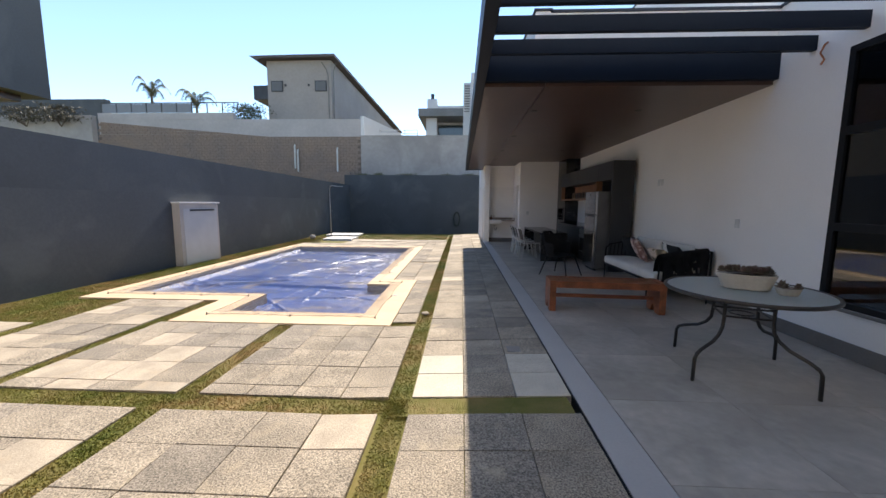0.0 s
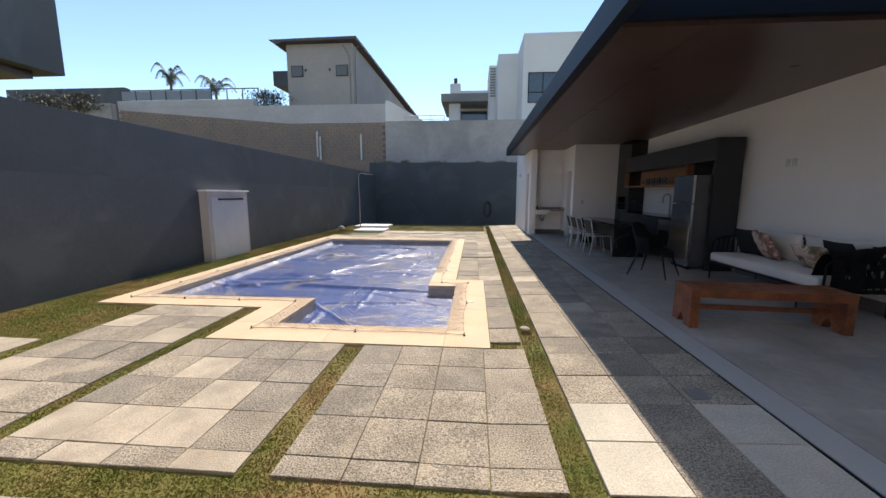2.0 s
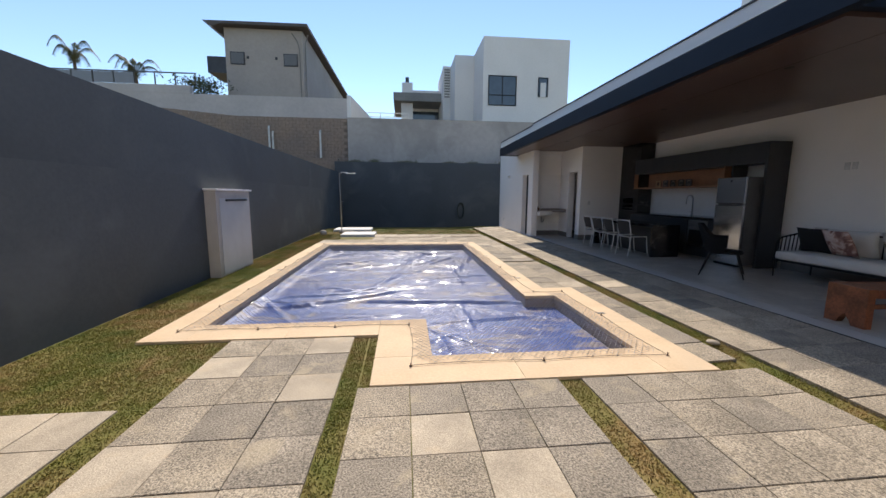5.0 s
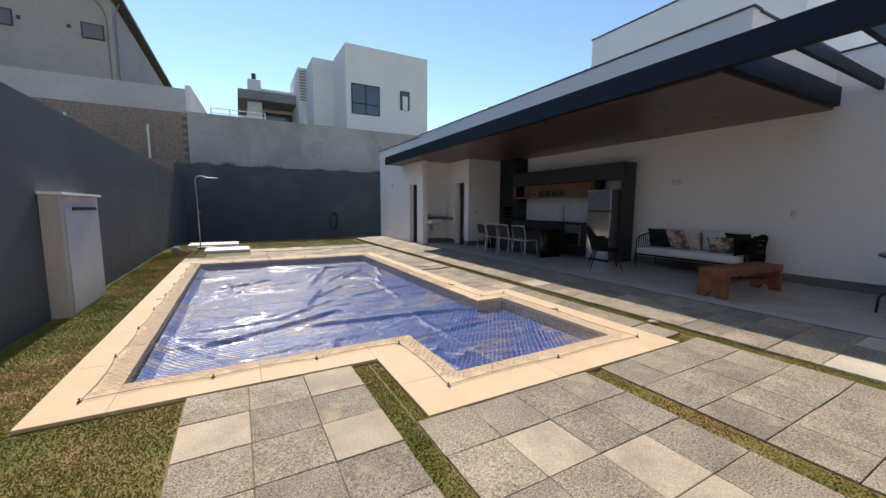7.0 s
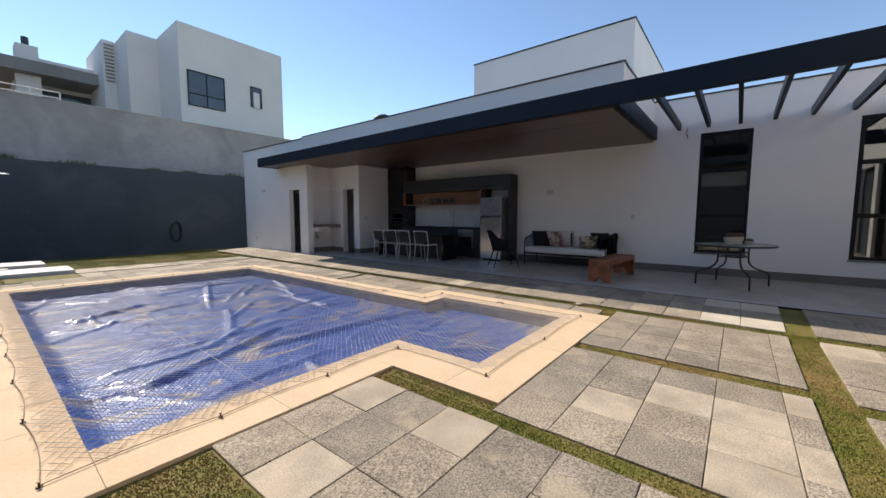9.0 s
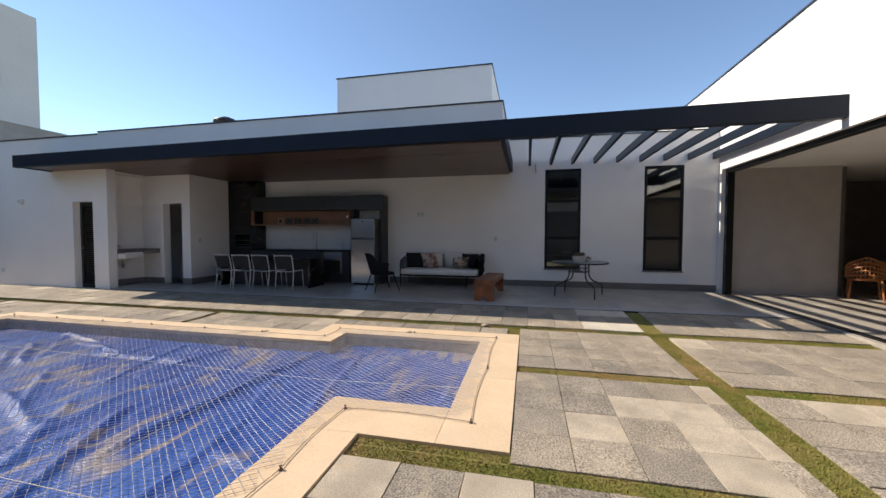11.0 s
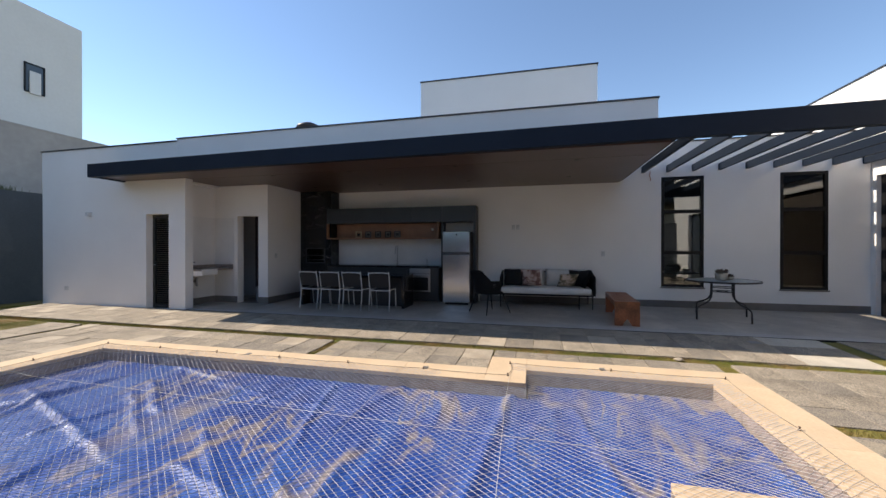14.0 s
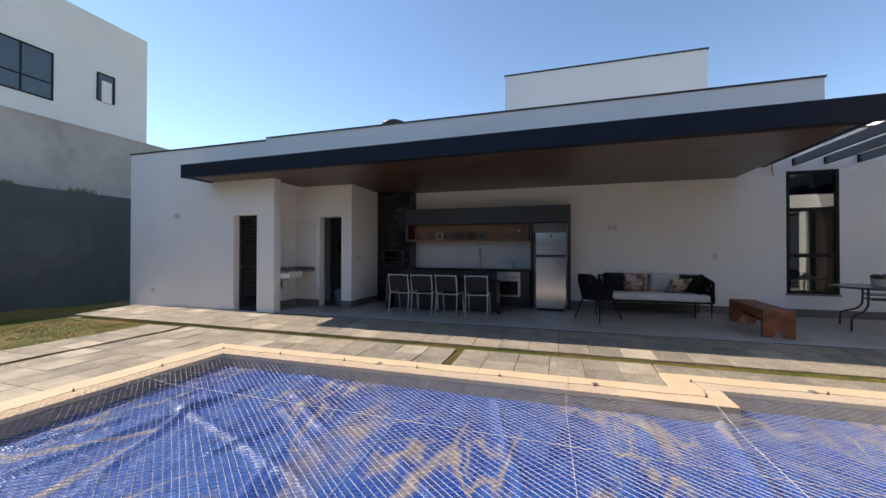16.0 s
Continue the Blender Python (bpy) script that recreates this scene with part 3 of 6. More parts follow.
verts, faces = [], []
step = 0.046
for slope in (1.35, -1.35):
    d = Vector((1, slope, 0)).normalized()
    nrm = Vector((-d.y, d.x, 0))
    c0 = Vector((-3.3, 9.2, 0))
    for k in range(-155, 156):
        prev = None
        s = -8.0
        base = c0 + nrm * (k * step)
        while s < 8.0:
            p = base + d * s
            ok = inside_pool(p.x, p.y, NG)
            if ok:
                p.z = net_z(p.x, p.y)
                p.x += 0.008 * math.sin(p.y * 2.3 + k)
                if prev is not None:
                    cord(verts, faces, prev, p, 0.0017)
                prev = p
            else:
                prev = None
            s += 0.14
me = bpy.data.meshes.new("net_mesh")
me.from_pydata(verts, [], faces)
me.materials.append(net_mat)
net = empty("safety_net", (0, 0, 0), label="pale cord safety net stretched over the covered pool", category="pool net")
o = tagged(new("net_mesh", me), kind="stuff")
o.parent = net
border = [(P["x0"] - NG, P["y0"] - NG), (P["sx0"] - NG, P["y0"] - NG), (P["sx0"] - NG, P["sy0"] - NG), (P["sx1"] + NG, P["sy0"] - NG), (P["sx1"] + NG, P["sy1"] + NG),
          (P["x1"] + NG, P["sy1"] + NG), (P["x1"] + NG, P["y1"] + NG), (P["x0"] - NG, P["y1"] + NG)]
bm = bmesh.new()
hooks = []
for (ax, ay), (bx, by) in zip(border, border[1:] + border[:1]):
    L = math.hypot(bx - ax, by - ay)
    n = max(1, round(L / 0.95))
    inward = Vector((-(by - ay), bx - ax, 0)).normalized()
    for k in range(n):
        hooks.append((ax + (bx - ax) * k / n, ay + (by - ay) * k / n))
        pts = []
        for q in range(7):
            t = (k + q / 6) / n
            bow = 0.03 * math.sin(math.pi * q / 6)
            pts.append((ax + (bx - ax) * t + inward.x * bow, ay + (by - ay) * t + inward.y * bow, 0.020))
        tube(bm, pts, 0.003, 5)
part("border_rope", bm, mat("dirty_rope", (0.32, 0.26, 0.2), 0.85), net)
bm = bmesh.new()
for y in (7.3, 8.6, 10.0, 11.6):
    tube(bm, [(P["x0"] - NG, y, 0.024), (P["x0"] + 0.5, y, -0.03), (P["x1"] - 0.5, y + 0.1, -0.03), (P["x1"] + NG, y + 0.1, 0.024)], 0.0022, 5)
for x in (-4.4, -2.6):
    tube(bm, [(x, (P["y0"] if x < -3.2 else P["sy0"]) - NG, 0.024), (x, P["y0"] + 0.3, -0.03), (x + 0.1, P["y1"] - 0.4, -0.03), (x + 0.1, P["y1"] + NG, 0.024)], 0.0022, 5)
part("cross_rope", bm, mat("cream_rope", (0.66, 0.6, 0.5), 0.8), net)
hook_mat = mat("rusty_hook", (0.12, 0.07, 0.045), 0.6, metal=0.5)
bm = bmesh.new()
lathe(bm, [(0.014, 0), (0.014, 0.006), (0.005, 0.008), (0.005, 0.022), (0.009, 0.024), (0.009, 0.028)], sides=8)
hook0 = finish("hook", bm, hook_mat, net)
hook0.location = (*hooks[0], 0.011)
for h in hooks[1:]:
    o = hook0.copy()
    scene.collection.objects.link(o)
    o.location = (*h, 0.011)

# ---- paving ----
shapes = {}


def slab_mesh(w, d, th, bev, mt):
    key = (round(w, 3), round(d, 3), th, bev, mt)
    if key not in shapes:
        a, b = w / 2, d / 2
        vs = [(-a, -b, -th), (a, -b, -th), (a, b, -th), (-a, b, -th), (-a, -b, -bev), (a, -b, -bev), (a, b, -bev), (-a, b, -bev),
              (-a + bev, -b + bev, 0), (a - bev, -b + bev, 0), (a - bev, b - bev, 0), (-a + bev, b - bev, 0)]
        fs = [(0, 1, 5, 4), (1, 2, 6, 5), (2, 3, 7, 6), (3, 0, 4, 7), (4, 5, 9, 8), (5, 6, 10, 9), (6, 7, 11, 10), (7, 4, 8, 11), (8, 9, 10, 11)]
        me = bpy.data.meshes.new("slab")
        me.from_pydata(vs, [], fs)
        me.materials.append(M[mt])
        shapes[key] = me
    return shapes[key]


rng = random.Random(7)


def pave(parent, xs, ys, pale=0.15, dark=0.2, pick=None, name="slab", gap=0.0045, th=0.09, top=0.0, tones=()):
    for i in range(len(xs) - 1):
        for j in range(len(ys) - 1):
            x0, x1, y0, y1 = xs[i], xs[i + 1], ys[j], ys[j + 1]
            u = rng.random()
            mt = "slab_pale" if u < pale else "slab_dark" if u > 1 - dark else "slab"
            if tones:
                row = len(ys) - 2 - j
                mt = {"p": "slab_pale", "d": "slab_dark", "m": "slab"}[tones[min(row, len(tones) - 1)][i]]
            if pick:
                mt = pick((x0 + x1) / 2, (y0 + y1) / 2) or mt
            o = new(name, slab_mesh(x1 - x0 - gap, y1 - y0 - gap, th, 0.003, mt))
            rise = 0.043 if (x0 + x1) / 2 > -0.6 else 0.0
            o.location = ((x0 + x1) / 2, (y0 + y1) / 2, top + rise * ((x0 + x1) / 2 + 0.6) + rng.uniform(-0.003, 0.003))
            o.rotation_euler = (rng.gauss(0, 0.003), rng.gauss(0, 0.003) - rise, rng.gauss(0, 0.004))
            o.parent = parent


def steps(a, b, n=None, pitch=None):
    if n:
        return [a + (b - a) * k / n for k in range(n + 1)]
    out = [a]
    s = 1 if b > a else -1
    while abs(b - out[-1]) > pitch * 1.2:
        out.append(out[-1] + s * pitch)
    out.append(b)
    return sorted(out)


def strip_pick(x, y):
    if (x < 0.31 or x > 0.72) and 3.05 < y < 3.87:
        return "slab_white"
    return None


SX = [-0.09, 0.318, 0.730, 1.153]
pv = empty("pavement", kind="structure")
pave(pv, SX, steps(3.05, 14.66, pitch=0.409), pale=0.04, dark=0.25, pick=strip_pick)
pave(pv, SX[:3] + [1.15], steps(14.66, 18.9, pitch=0.409), pale=0.35, dark=0.0)
pave(pv, SX, steps(2.81, 0.40, pitch=0.409), pale=0.05)
pave(pv, [-0.60, -0.29], steps(4.97, 7.66, pitch=0.40), pale=0.0, dark=0.5)
pave(pv, steps(-1.065, -0.29, 2), steps(7.68, 10.05, pitch=0.40), pale=0.1)
pave(pv, steps(-1.065, -0.29, 2), steps(10.17, 15.28, pitch=0.40), pale=0.1)
pv2 = empty("pavement", kind="structure")
pave(pv2, steps(-4.3, -1.07, 8), steps(13.66, 15.28, 4), pale=0.25, dark=0.05)
pave(pv2, steps(-4.3, -0.335, 10), steps(15.40, 16.25, 2), pale=0.3, dark=0.05)
pave(pv2, steps(-5.87, -4.3, 4), steps(13.66, 14.6, 2), pale=0.4, dark=0.05)
RN, RS = [3.05] + [4.795 - 0.395 * k for k in range(4, -1, -1)], steps(2.81, 0.40, pitch=0.395)
FC, FD, FE, FG = steps(-1.84, -0.28, 4), steps(-3.61, -2.03, 4), steps(-4.97, -3.76, 3), steps(-6.62, -5.18, 4)
pv3 = empty("pavement", kind="structure")
pave(pv3, FC, RN, tones=("dmmm", "dmdm", "dmmm", "mmmm", "mmmm"))
pave(pv3, FD, RN, tones=("mddd", "mpdd", "dmpd", "pppm", "mpmp"))
pave(pv3, FE, [3.05] + [5.85 - 0.4 * k for k in range(6, -1, -1)], tones=("mmp", "pdd", "mmp", "mdd", "pmd", "ppm", "mpm"))
pave(pv3, FG, [3.05] + [4.65 - 0.4 * k for k in range(3, -1, -1)], pale=0.5, dark=0.1)
pv4 = empty("pavement", kind="structure")
for F in (steps(-1.95, -0.31, 4), steps(-3.79, -2.15, 4), steps(-5.22, -3.99, 3), steps(-6.62, -5.42, 3)):
    pave(pv4, F, RS, pale=0.2, dark=0.1)

# coping stones
cp = empty("coping", kind="structure")
C = COPE


def coping(x0, x1, y0, y1):
    w, d = x1 - x0, y1 - y0
    n = max(1, round(max(w, d) / 1.0))
    for k in range(n):
        if w > d:
            a, b, c, e = x0 + w * k / n, x0 + w * (k + 1) / n, y0, y1
        else:
            a, b, c, e = x0, x1, y0 + d * k / n, y0 + d * (k + 1) / n
        o = new("coping_stone", slab_mesh(b - a - 0.002, e - c - 0.002, 0.045, 0.0015, "coping"))
        o.location = ((a + b) / 2, (c + e) / 2, 0.010)
        o.parent = cp


coping(C["x0"], P["x0"], C["y0"], C["y1"])
coping(P["x0"], P["x1"], P["y1"], C["y1"])
coping(P["x1"], C["x1"], C["sy1"], C["y1"])
coping(P["x1"], C["sx1"], P["sy1"], C["sy1"])
coping(P["sx1"], C["sx1"], C["sy0"], P["sy1"])
coping(C["sx0"], P["sx1"], C["sy0"], P["sy0"])
coping(C["sx0"], P["sx0"], P["sy0"], P["y0"])
coping(P["x0"], C["sx0"], C["y0"], P["y0"])

# porch floor tiles, large format
pt = empty("porch_tiles", kind="structure")
px = [1.40, 2.30, 3.20, 4.01]
for j, (a, b) in enumerate(zip(steps(HY, 13.44, 15), steps(HY, 13.44, 15)[1:])):
    for x0, x1 in zip(px, px[1:]):
        o = new("tile", slab_mesh(x1 - x0 - 0.003, b - a - 0.003, 0.02, 0.001, "tile"))
        o.location, o.parent = ((x0 + x1) / 2, (a + b) / 2, PZ), pt
for w_, d_, x, y in ((0.88, 1.22, 1.85, 14.06), (0.93, 0.35, 1.83, 14.86)):
    o = new("tile", slab_mesh(w_, d_, 0.02, 0.001, "tile"))
    o.location, o.parent = (x, y, PZ), pt

# bare bed between the raised strip slabs
me = bpy.data.meshes.new("soil_bed")
me.from_pydata([(x, y, -0.014 + 0.043 * (x + 0.6) * (x > -0.2)) for y in (2.80, 3.06) for x in (-0.28, -0.10, 1.116)], [], [(0, 1, 4, 3), (1, 2, 5, 4)])
me.materials.append(M["soil"])
tagged(new("soil_bed", me), kind="structure")

# lawn and grass joints
grass = M["grass"]


def lawn(name, rects, density, h=0.035, seed=1):
    r = np.random.RandomState(seed)
    V, n = [], 0
    for x0, x1, y0, y1 in rects:
        k = int((x1 - x0) * (y1 - y0) * density)
        x, y = r.uniform(x0, x1, k), r.uniform(y0, y1, k)
        patch = 0.5 + 0.5 * np.sin(x * 5.1 + 2 * np.sin(y * 3.3)) * np.sin(y * 4.3 + 1.7 * np.sin(x * 2.7))
        keep = r.uniform(0, 1, k) < 0.45 + 0.55 * patch
        x, y = x[keep], y[keep]
        k = len(x)
        z = np.where(y <= 19, -0.016, -0.016 - 0.33 * np.minimum((y - 19) / 4.5, 1)) + np.maximum(x + 0.6, 0) * 0.04
        a, hh, w = r.uniform(0, 6.28, k), h * r.uniform(0.5, 1.2, k), r.uniform(0.0028, 0.0055, k)
        lean = r.uniform(0.2, 1.0, k) * hh
        b = r.uniform(0, 6.28, k)
        v = np.stack([np.stack([x - w * np.cos(a), y - w * np.sin(a), z], 1), np.stack([x + w * np.cos(a), y + w * np.sin(a), z], 1),
                      np.stack([x + lean * np.cos(b), y + lean * np.sin(b), z + hh], 1)], 1).reshape(-1, 3)
        V.append(v)
    v = np.concatenate(V)
    me = bpy.data.meshes.new(name)
    me.from_pydata(v.tolist(), [], np.arange(len(v)).reshape(-1, 3).tolist())
    me.materials.append(grass)
    tagged(new(name, me), kind="stuff")


lawn("grass_joints", [(-0.28, -0.10, 0.4, 18.4), (-6.6, 1.12, 2.82, 3.04), (-2.025, -1.845, 3.04, 4.79), (-2.15, -1.95, 0.4, 2.82), (-3.755, -3.615, 3.04, 5.85), (-3.99, -3.79, 0.4, 2.82), (-3.6, -3.52, 4.8, 5.85), (-5.17, -4.98, 3.04, 4.65), (-5.42, -5.22, 0.4, 2.82),
                      (-0.6, -0.34, 4.81, 4.96), (-1.06, -0.34, 10.06, 10.16), (-4.3, -0.34, 15.29, 15.39)], 22000, 0.009, 1)
lawn("lawn", [(-6.64, -5.88, 4.66, 16.5), (-5.88, -4.98, 4.66, 5.84)], 19000, 0.009, 2)
lawn("lawn", [(-6.64, -0.34, 16.3, 23.4), (-6.64, -5.4, 14.0, 16.3), (-0.34, 1.15, 19.1, 23.4)], 4500, 0.014, 3)

# drain cover, stone ball, shower base slabs
bm = boxes((0.77, 0.93, 3.92, 4.07, 0.04, 0.066), bevel=0.002)
tagged(finish("drain_cover", bm, M["baseboard"]), "square dark metal drain cover set in shaded paving", "drain cover")

for x, y in ((-0.82, 6.35), (-1.25, 8.4), (-1.27, 10.9), (-5.65, 9.5)):
    bm = boxes((x - 0.05, x + 0.05, y - 0.03, y + 0.03, 0.006, 0.014), bevel=0.001)
    tagged(finish("deck_outlet", bm, M["baseboard"]), "small grey outlet cover set flush in the sandstone coping", "outlet cover", "outlet covers in the coping")
bm = bmesh.new()
bmesh.ops.create_icosphere(bm, subdivisions=2, radius=0.06)
for v in bm.verts:
    v.co *= 1 + 0.25 * noise.noise(v.co * 20)
    v.co.z *= 0.4
o = tagged(finish("stone", bm, M["slab_pale"], smooth=True), "small pale flat stone lying on the grass joint", "stone")
o.location = (-0.20, 5.33, 0.02)


# ---- neighbours ----
def pane_window(parent, x0, x1, z0, z1, y, bars=((0.5, None),)):
    """A window in a wall that faces south at y."""
    w = tagged(new("window"), "")
    w.parent = parent
    f = 0.06
    bm = boxes((x0, x1, y - 0.06, y - 0.004, z1 - f, z1), (x0, x1, y - 0.06, y - 0.004, z0, z0 + f), (x0, x0 + f, y - 0.06, y - 0.004, z0 + f, z1 - f), (x1 - f, x1, y - 0.06, y - 0.004, z0 + f, z1 - f))
    for u, v in bars:
        if u is not None:
            c = x0 + (x1 - x0) * u
            box(bm, c - 0.03, c + 0.03, y - 0.055, y - 0.005, z0 + f, z1 - f)
        if v is not None:
            c = z0 + (z1 - z0) * v
            box(bm, x0 + f, x1 - f, y - 0.052, y - 0.006, c - 0.03, c + 0.03)
    part("frame", bm, M["black"], w)
    part("pane", boxes((x0 + f, x1 - f, y - 0.03, y - 0.02, z0 + f, z1 - f)), M["far_pane"], w)



# far retaining wall: brick in the west, cement render in the east, light parapet above
struct("retaining_wall", M["render_old"], (-6.6, 26.0, 26.0, 26.4, -0.6, 6.05), (-6.62, 9.0, 25.98, 26.42, 6.05, 6.12))
bw = empty("brick_wall", (0, 0, 0), kind="structure")
part("wall", boxes((-25.2, -6.62, 26.03, 26.4, -0.6, 6.05)), M["brick"], bw)
rb = random.Random(3)
def brick_top(x):
    return 6.05 if x > -13 else 6.05 + (-13 - x) * 0.085


V, F = [], []
for j in range(24):
    z0 = 3.0 + j * 0.19
    off = 0.2 if j % 2 else 0
    x = -25.2 + off
    while x < -6.85:
        L = 0.39
        if z0 + 0.02 < brick_top(x):
            y0 = 26.03 - rb.uniform(0.005, 0.014)
            k = len(V)
            for (a, b) in ((x, z0), (x + L - 0.012, z0), (x + L - 0.012, min(z0 + 0.178, brick_top(x + L))), (x, min(z0 + 0.178, brick_top(x)))):
                V += [(a, y0, b), (a, 26.05, b)]
            F += [(k, k + 2, k + 4, k + 6), (k, k + 1, k + 3, k + 2), (k + 2, k + 3, k + 5, k + 4), (k + 4, k + 5, k + 7, k + 6), (k + 6, k + 7, k + 1, k)]
        x += 0.40
me = bpy.data.meshes.new("brick")
me.from_pydata(V, [], F)
M["brick_face"] = mat("clay_block", (0.30, 0.215, 0.160), 0.95, var=0.16, scale=1.0, fine=7, bump=0.6, color2=(0.25, 0.19, 0.155), bump_dist=0.02)
me.materials.append(M["brick_face"])
o = tagged(new("brick", me), kind="stuff")
o.parent = bw
struct("parapet_north", M["parapet_grey"], (-25.2, -6.62, 26.10, 26.4, 6.05, 7.23))
struct("parapet_ledge", M["parapet_grey"], (-25.2, -15.45, 26.08, 26.42, 7.23, 7.68))
bm = boxes((-6.61, -6.38, 26.1, 42.0, 5.9, 7.42))
for v in bm.verts:
    if v.co.y > 40 and v.co.z > 7:
        v.co.z = 9.2
finish("garden_side_wall", bm, M["white_far"], kind="structure")
struct("brick_step", M["brick_face"], (-9.6, -7.0, 24.6, 25.0, -0.4, 3.55), (-7.9, -7.0, 24.3, 24.6, -0.4, 3.2))
pipe = mat("white_pvc_pipe", (0.7, 0.68, 0.64), 0.5)
for x, z0, z1 in ((-11.15, 3.9, 5.5), (-10.95, 3.7, 5.2), (-8.20, 3.7, 5.3)):
    bm = bmesh.new()
    tube(bm, [(x, 25.9, z0), (x, 25.9, z1 - 0.1), (x + 0.02, 25.93, z1)], 0.055, 10)
    tagged(finish("drain_pipe", bm, pipe), "white plastic drain pipe standing against the brick wall", "pipe", "drain pipes")
# terrace fence with posts and dark glass
rail = mat("dark_fence_metal", (0.06, 0.06, 0.06), 0.5, metal=0.3)
M["rail_glass"] = mat("smoky_fence_pane", (0.20, 0.20, 0.21), 0.25, var=0.03, bump=0.0)
fence = empty("terrace_fence", (-25.0, 26.2, 7.68), label="dark metal terrace fence with smoky glass on the parapet", category="fence")
part("rail", boxes((0, 9.9, -0.03, 0.03, 0.66, 0.72)), rail, fence)
for k in range(10):
    part("post", boxes((k * 1.09, k * 1.09 + 0.05, -0.03, 0.03, 0, 0.66)), rail, fence)
for k in range(6):
    part("pane", boxes((k * 1.09 + 0.07, k * 1.09 + 1.07, -0.008, 0.008, 0.04, 0.64)), M["rail_glass"], fence)
struct("upper_terrain", M["terrain"], (-60, 40, 26.4, 90, 5.2, 5.9))


# brown-roofed house with a single slope
dull_pane = mat("dull_grey_pane", (0.12, 0.12, 0.125), 0.5, var=0.04, bump=0.0)
pipe_grey = mat("grey_downpipe", (0.20, 0.19, 0.18), 0.6, var=0.05, bump=0.0)
hA = empty("neighbour_house", (0, 0, 0), label="beige rendered two-storey house with dark overhanging sloped roof", category="house")
part("wall", boxes((-15.40, -10.20, 30.9, 62, 5.9, 12.80)), M["beige_far"], hA)
bm = bmesh.new()
prof = [(-16.5, 12.97), (-13.0, 13.02), (-9.72, 13.05), (-9.72, 12.86), (-15.38, 12.81), (-15.9, 12.62)]
a = [bm.verts.new((x, 30.3, z)) for x, z in prof]
b = [bm.verts.new((x, 64.0, z + 0.4)) for x, z in prof]
bm.faces.new(a)
bm.faces.new(b)
for i in range(6):
    bm.faces.new((a[i], a[(i + 1) % 6], b[(i + 1) % 6], b[i]))
part("roof", bm, mat("dark_roof_edge", (0.10, 0.085, 0.08), 0.7, var=0.1, scale=1, bump=0.1), hA)
for x0 in (-15.08, -11.52):
    w = new("window")
    w.parent = hA
    part("frame", boxes((x0, x0 + 0.95, 30.84, 30.896, 10.42, 11.24)), M["cap"], w)
    part("pane", boxes((x0 + 0.06, x0 + 0.89, 30.82, 30.836, 10.48, 11.18)), dull_pane, w)
bm = bmesh.new()
tube(bm, [(-10.9, 30.8, 12.6), (-10.55, 30.84, 12.1), (-10.42, 30.86, 11.6), (-10.40, 30.86, 6.0)], 0.035, 8)
part("downpipe", bm, pipe_grey, hA)
bm = bmesh.new()
tube(bm, [(-9.9, 31.3, 12.7), (-10.12, 31.3, 12.1), (-10.14, 31.3, 6.0)], 0.035, 8)
part("downpipe", bm, pipe_grey, hA)
for x0 in (-14.0, -12.1):
    part("vent_cap", boxes((x0, x0 + 0.16, 30.86, 30.896, 10.82, 11.0), bevel=0.01), M["cap"], hA)
part("balcony", boxes((-16.9, -15.42, 31.5, 34, 10.0, 11.1)), M["cap"], hA)

# white cube house
hB = empty("neighbour_house", (0, 0, 0), label="white rendered cube house with dark window frames", category="house")
part("wall", boxes((2.57, 8.99, 30.15, 33.86, 5.5, 12.8)), M["white_far"], hB)
part("wing", boxes((1.0, 6.0, 33.865, 40, 5.5, 12.75)), M["white_far"], hB)
part("wing", boxes((0.36, 0.998, 36.9, 42, 5.5, 12.85)), M["white_far"], hB)
for k in range(11):
    part("louvre_slat", boxes((0.46, 0.94, 36.84, 36.899, 10.2 + 0.23 * k, 10.30 + 0.23 * k)), M["grey_far"], hB)
pane_window(hB, 2.95, 5.05, 8.05, 10.15, 30.15, ((0.5, 0.35),))
pane_window(hB, 6.68, 7.44, 8.75, 10.12, 30.15, ())
part("blind", boxes((6.86, 7.26, 30.05, 30.115, 8.70, 9.75)), M["white_far"], hB)
part("porch_roof", boxes((3.2, 9.3, 29.9, 30.15, 6.1, 6.4)), M["white_far"], hB)

hC = empty("neighbour_house", (0, 0, 0), label="low pale house with broad grey flat eave and chimney", category="house")
part("wall", boxes((-3.4, -2.3, 39.3, 40, 5.5, 10.2), (-3.4, 1.1, 41.5, 46, 5.5, 10.2)), M["white_far"], hC)
part("eave", boxes((-4.1, 2.0, 38.5, 46, 10.2, 10.95), bevel=0.03), M["grey_far"], hC)
part("parapet", boxes((-2.6, 1.1, 40, 46, 10.95, 11.55)), M["white_far"], hC)
part("chimney", boxes((-3.3, -2.3, 39.5, 41, 10.95, 12.1)), M["white_far"], hC)
bm = bmesh.new()
tube(bm, [(-2.8, 40.2, 12.1), (-2.8, 40.2, 12.75)], 0.18, 10)
part("flue", bm, M["cap"], hC)

# grey overhanging house past the west wall
hD = empty("neighbour_house", (0, 0, 0), label="dark grey projecting upper storey with brown soffit", category="house")
part("wall", boxes((-30, -9.84, -10, 9.35, 4.03, 6.5)), M["dark_wall"], hD)
part("base", boxes((-30, -11.4, -10, 7.8, -0.2, 3.9)), M["white_far"], hD)
part("soffit", boxes((-30, -10.2, -10, 9.0, 3.88, 4.028)), M["soffit"], hD)

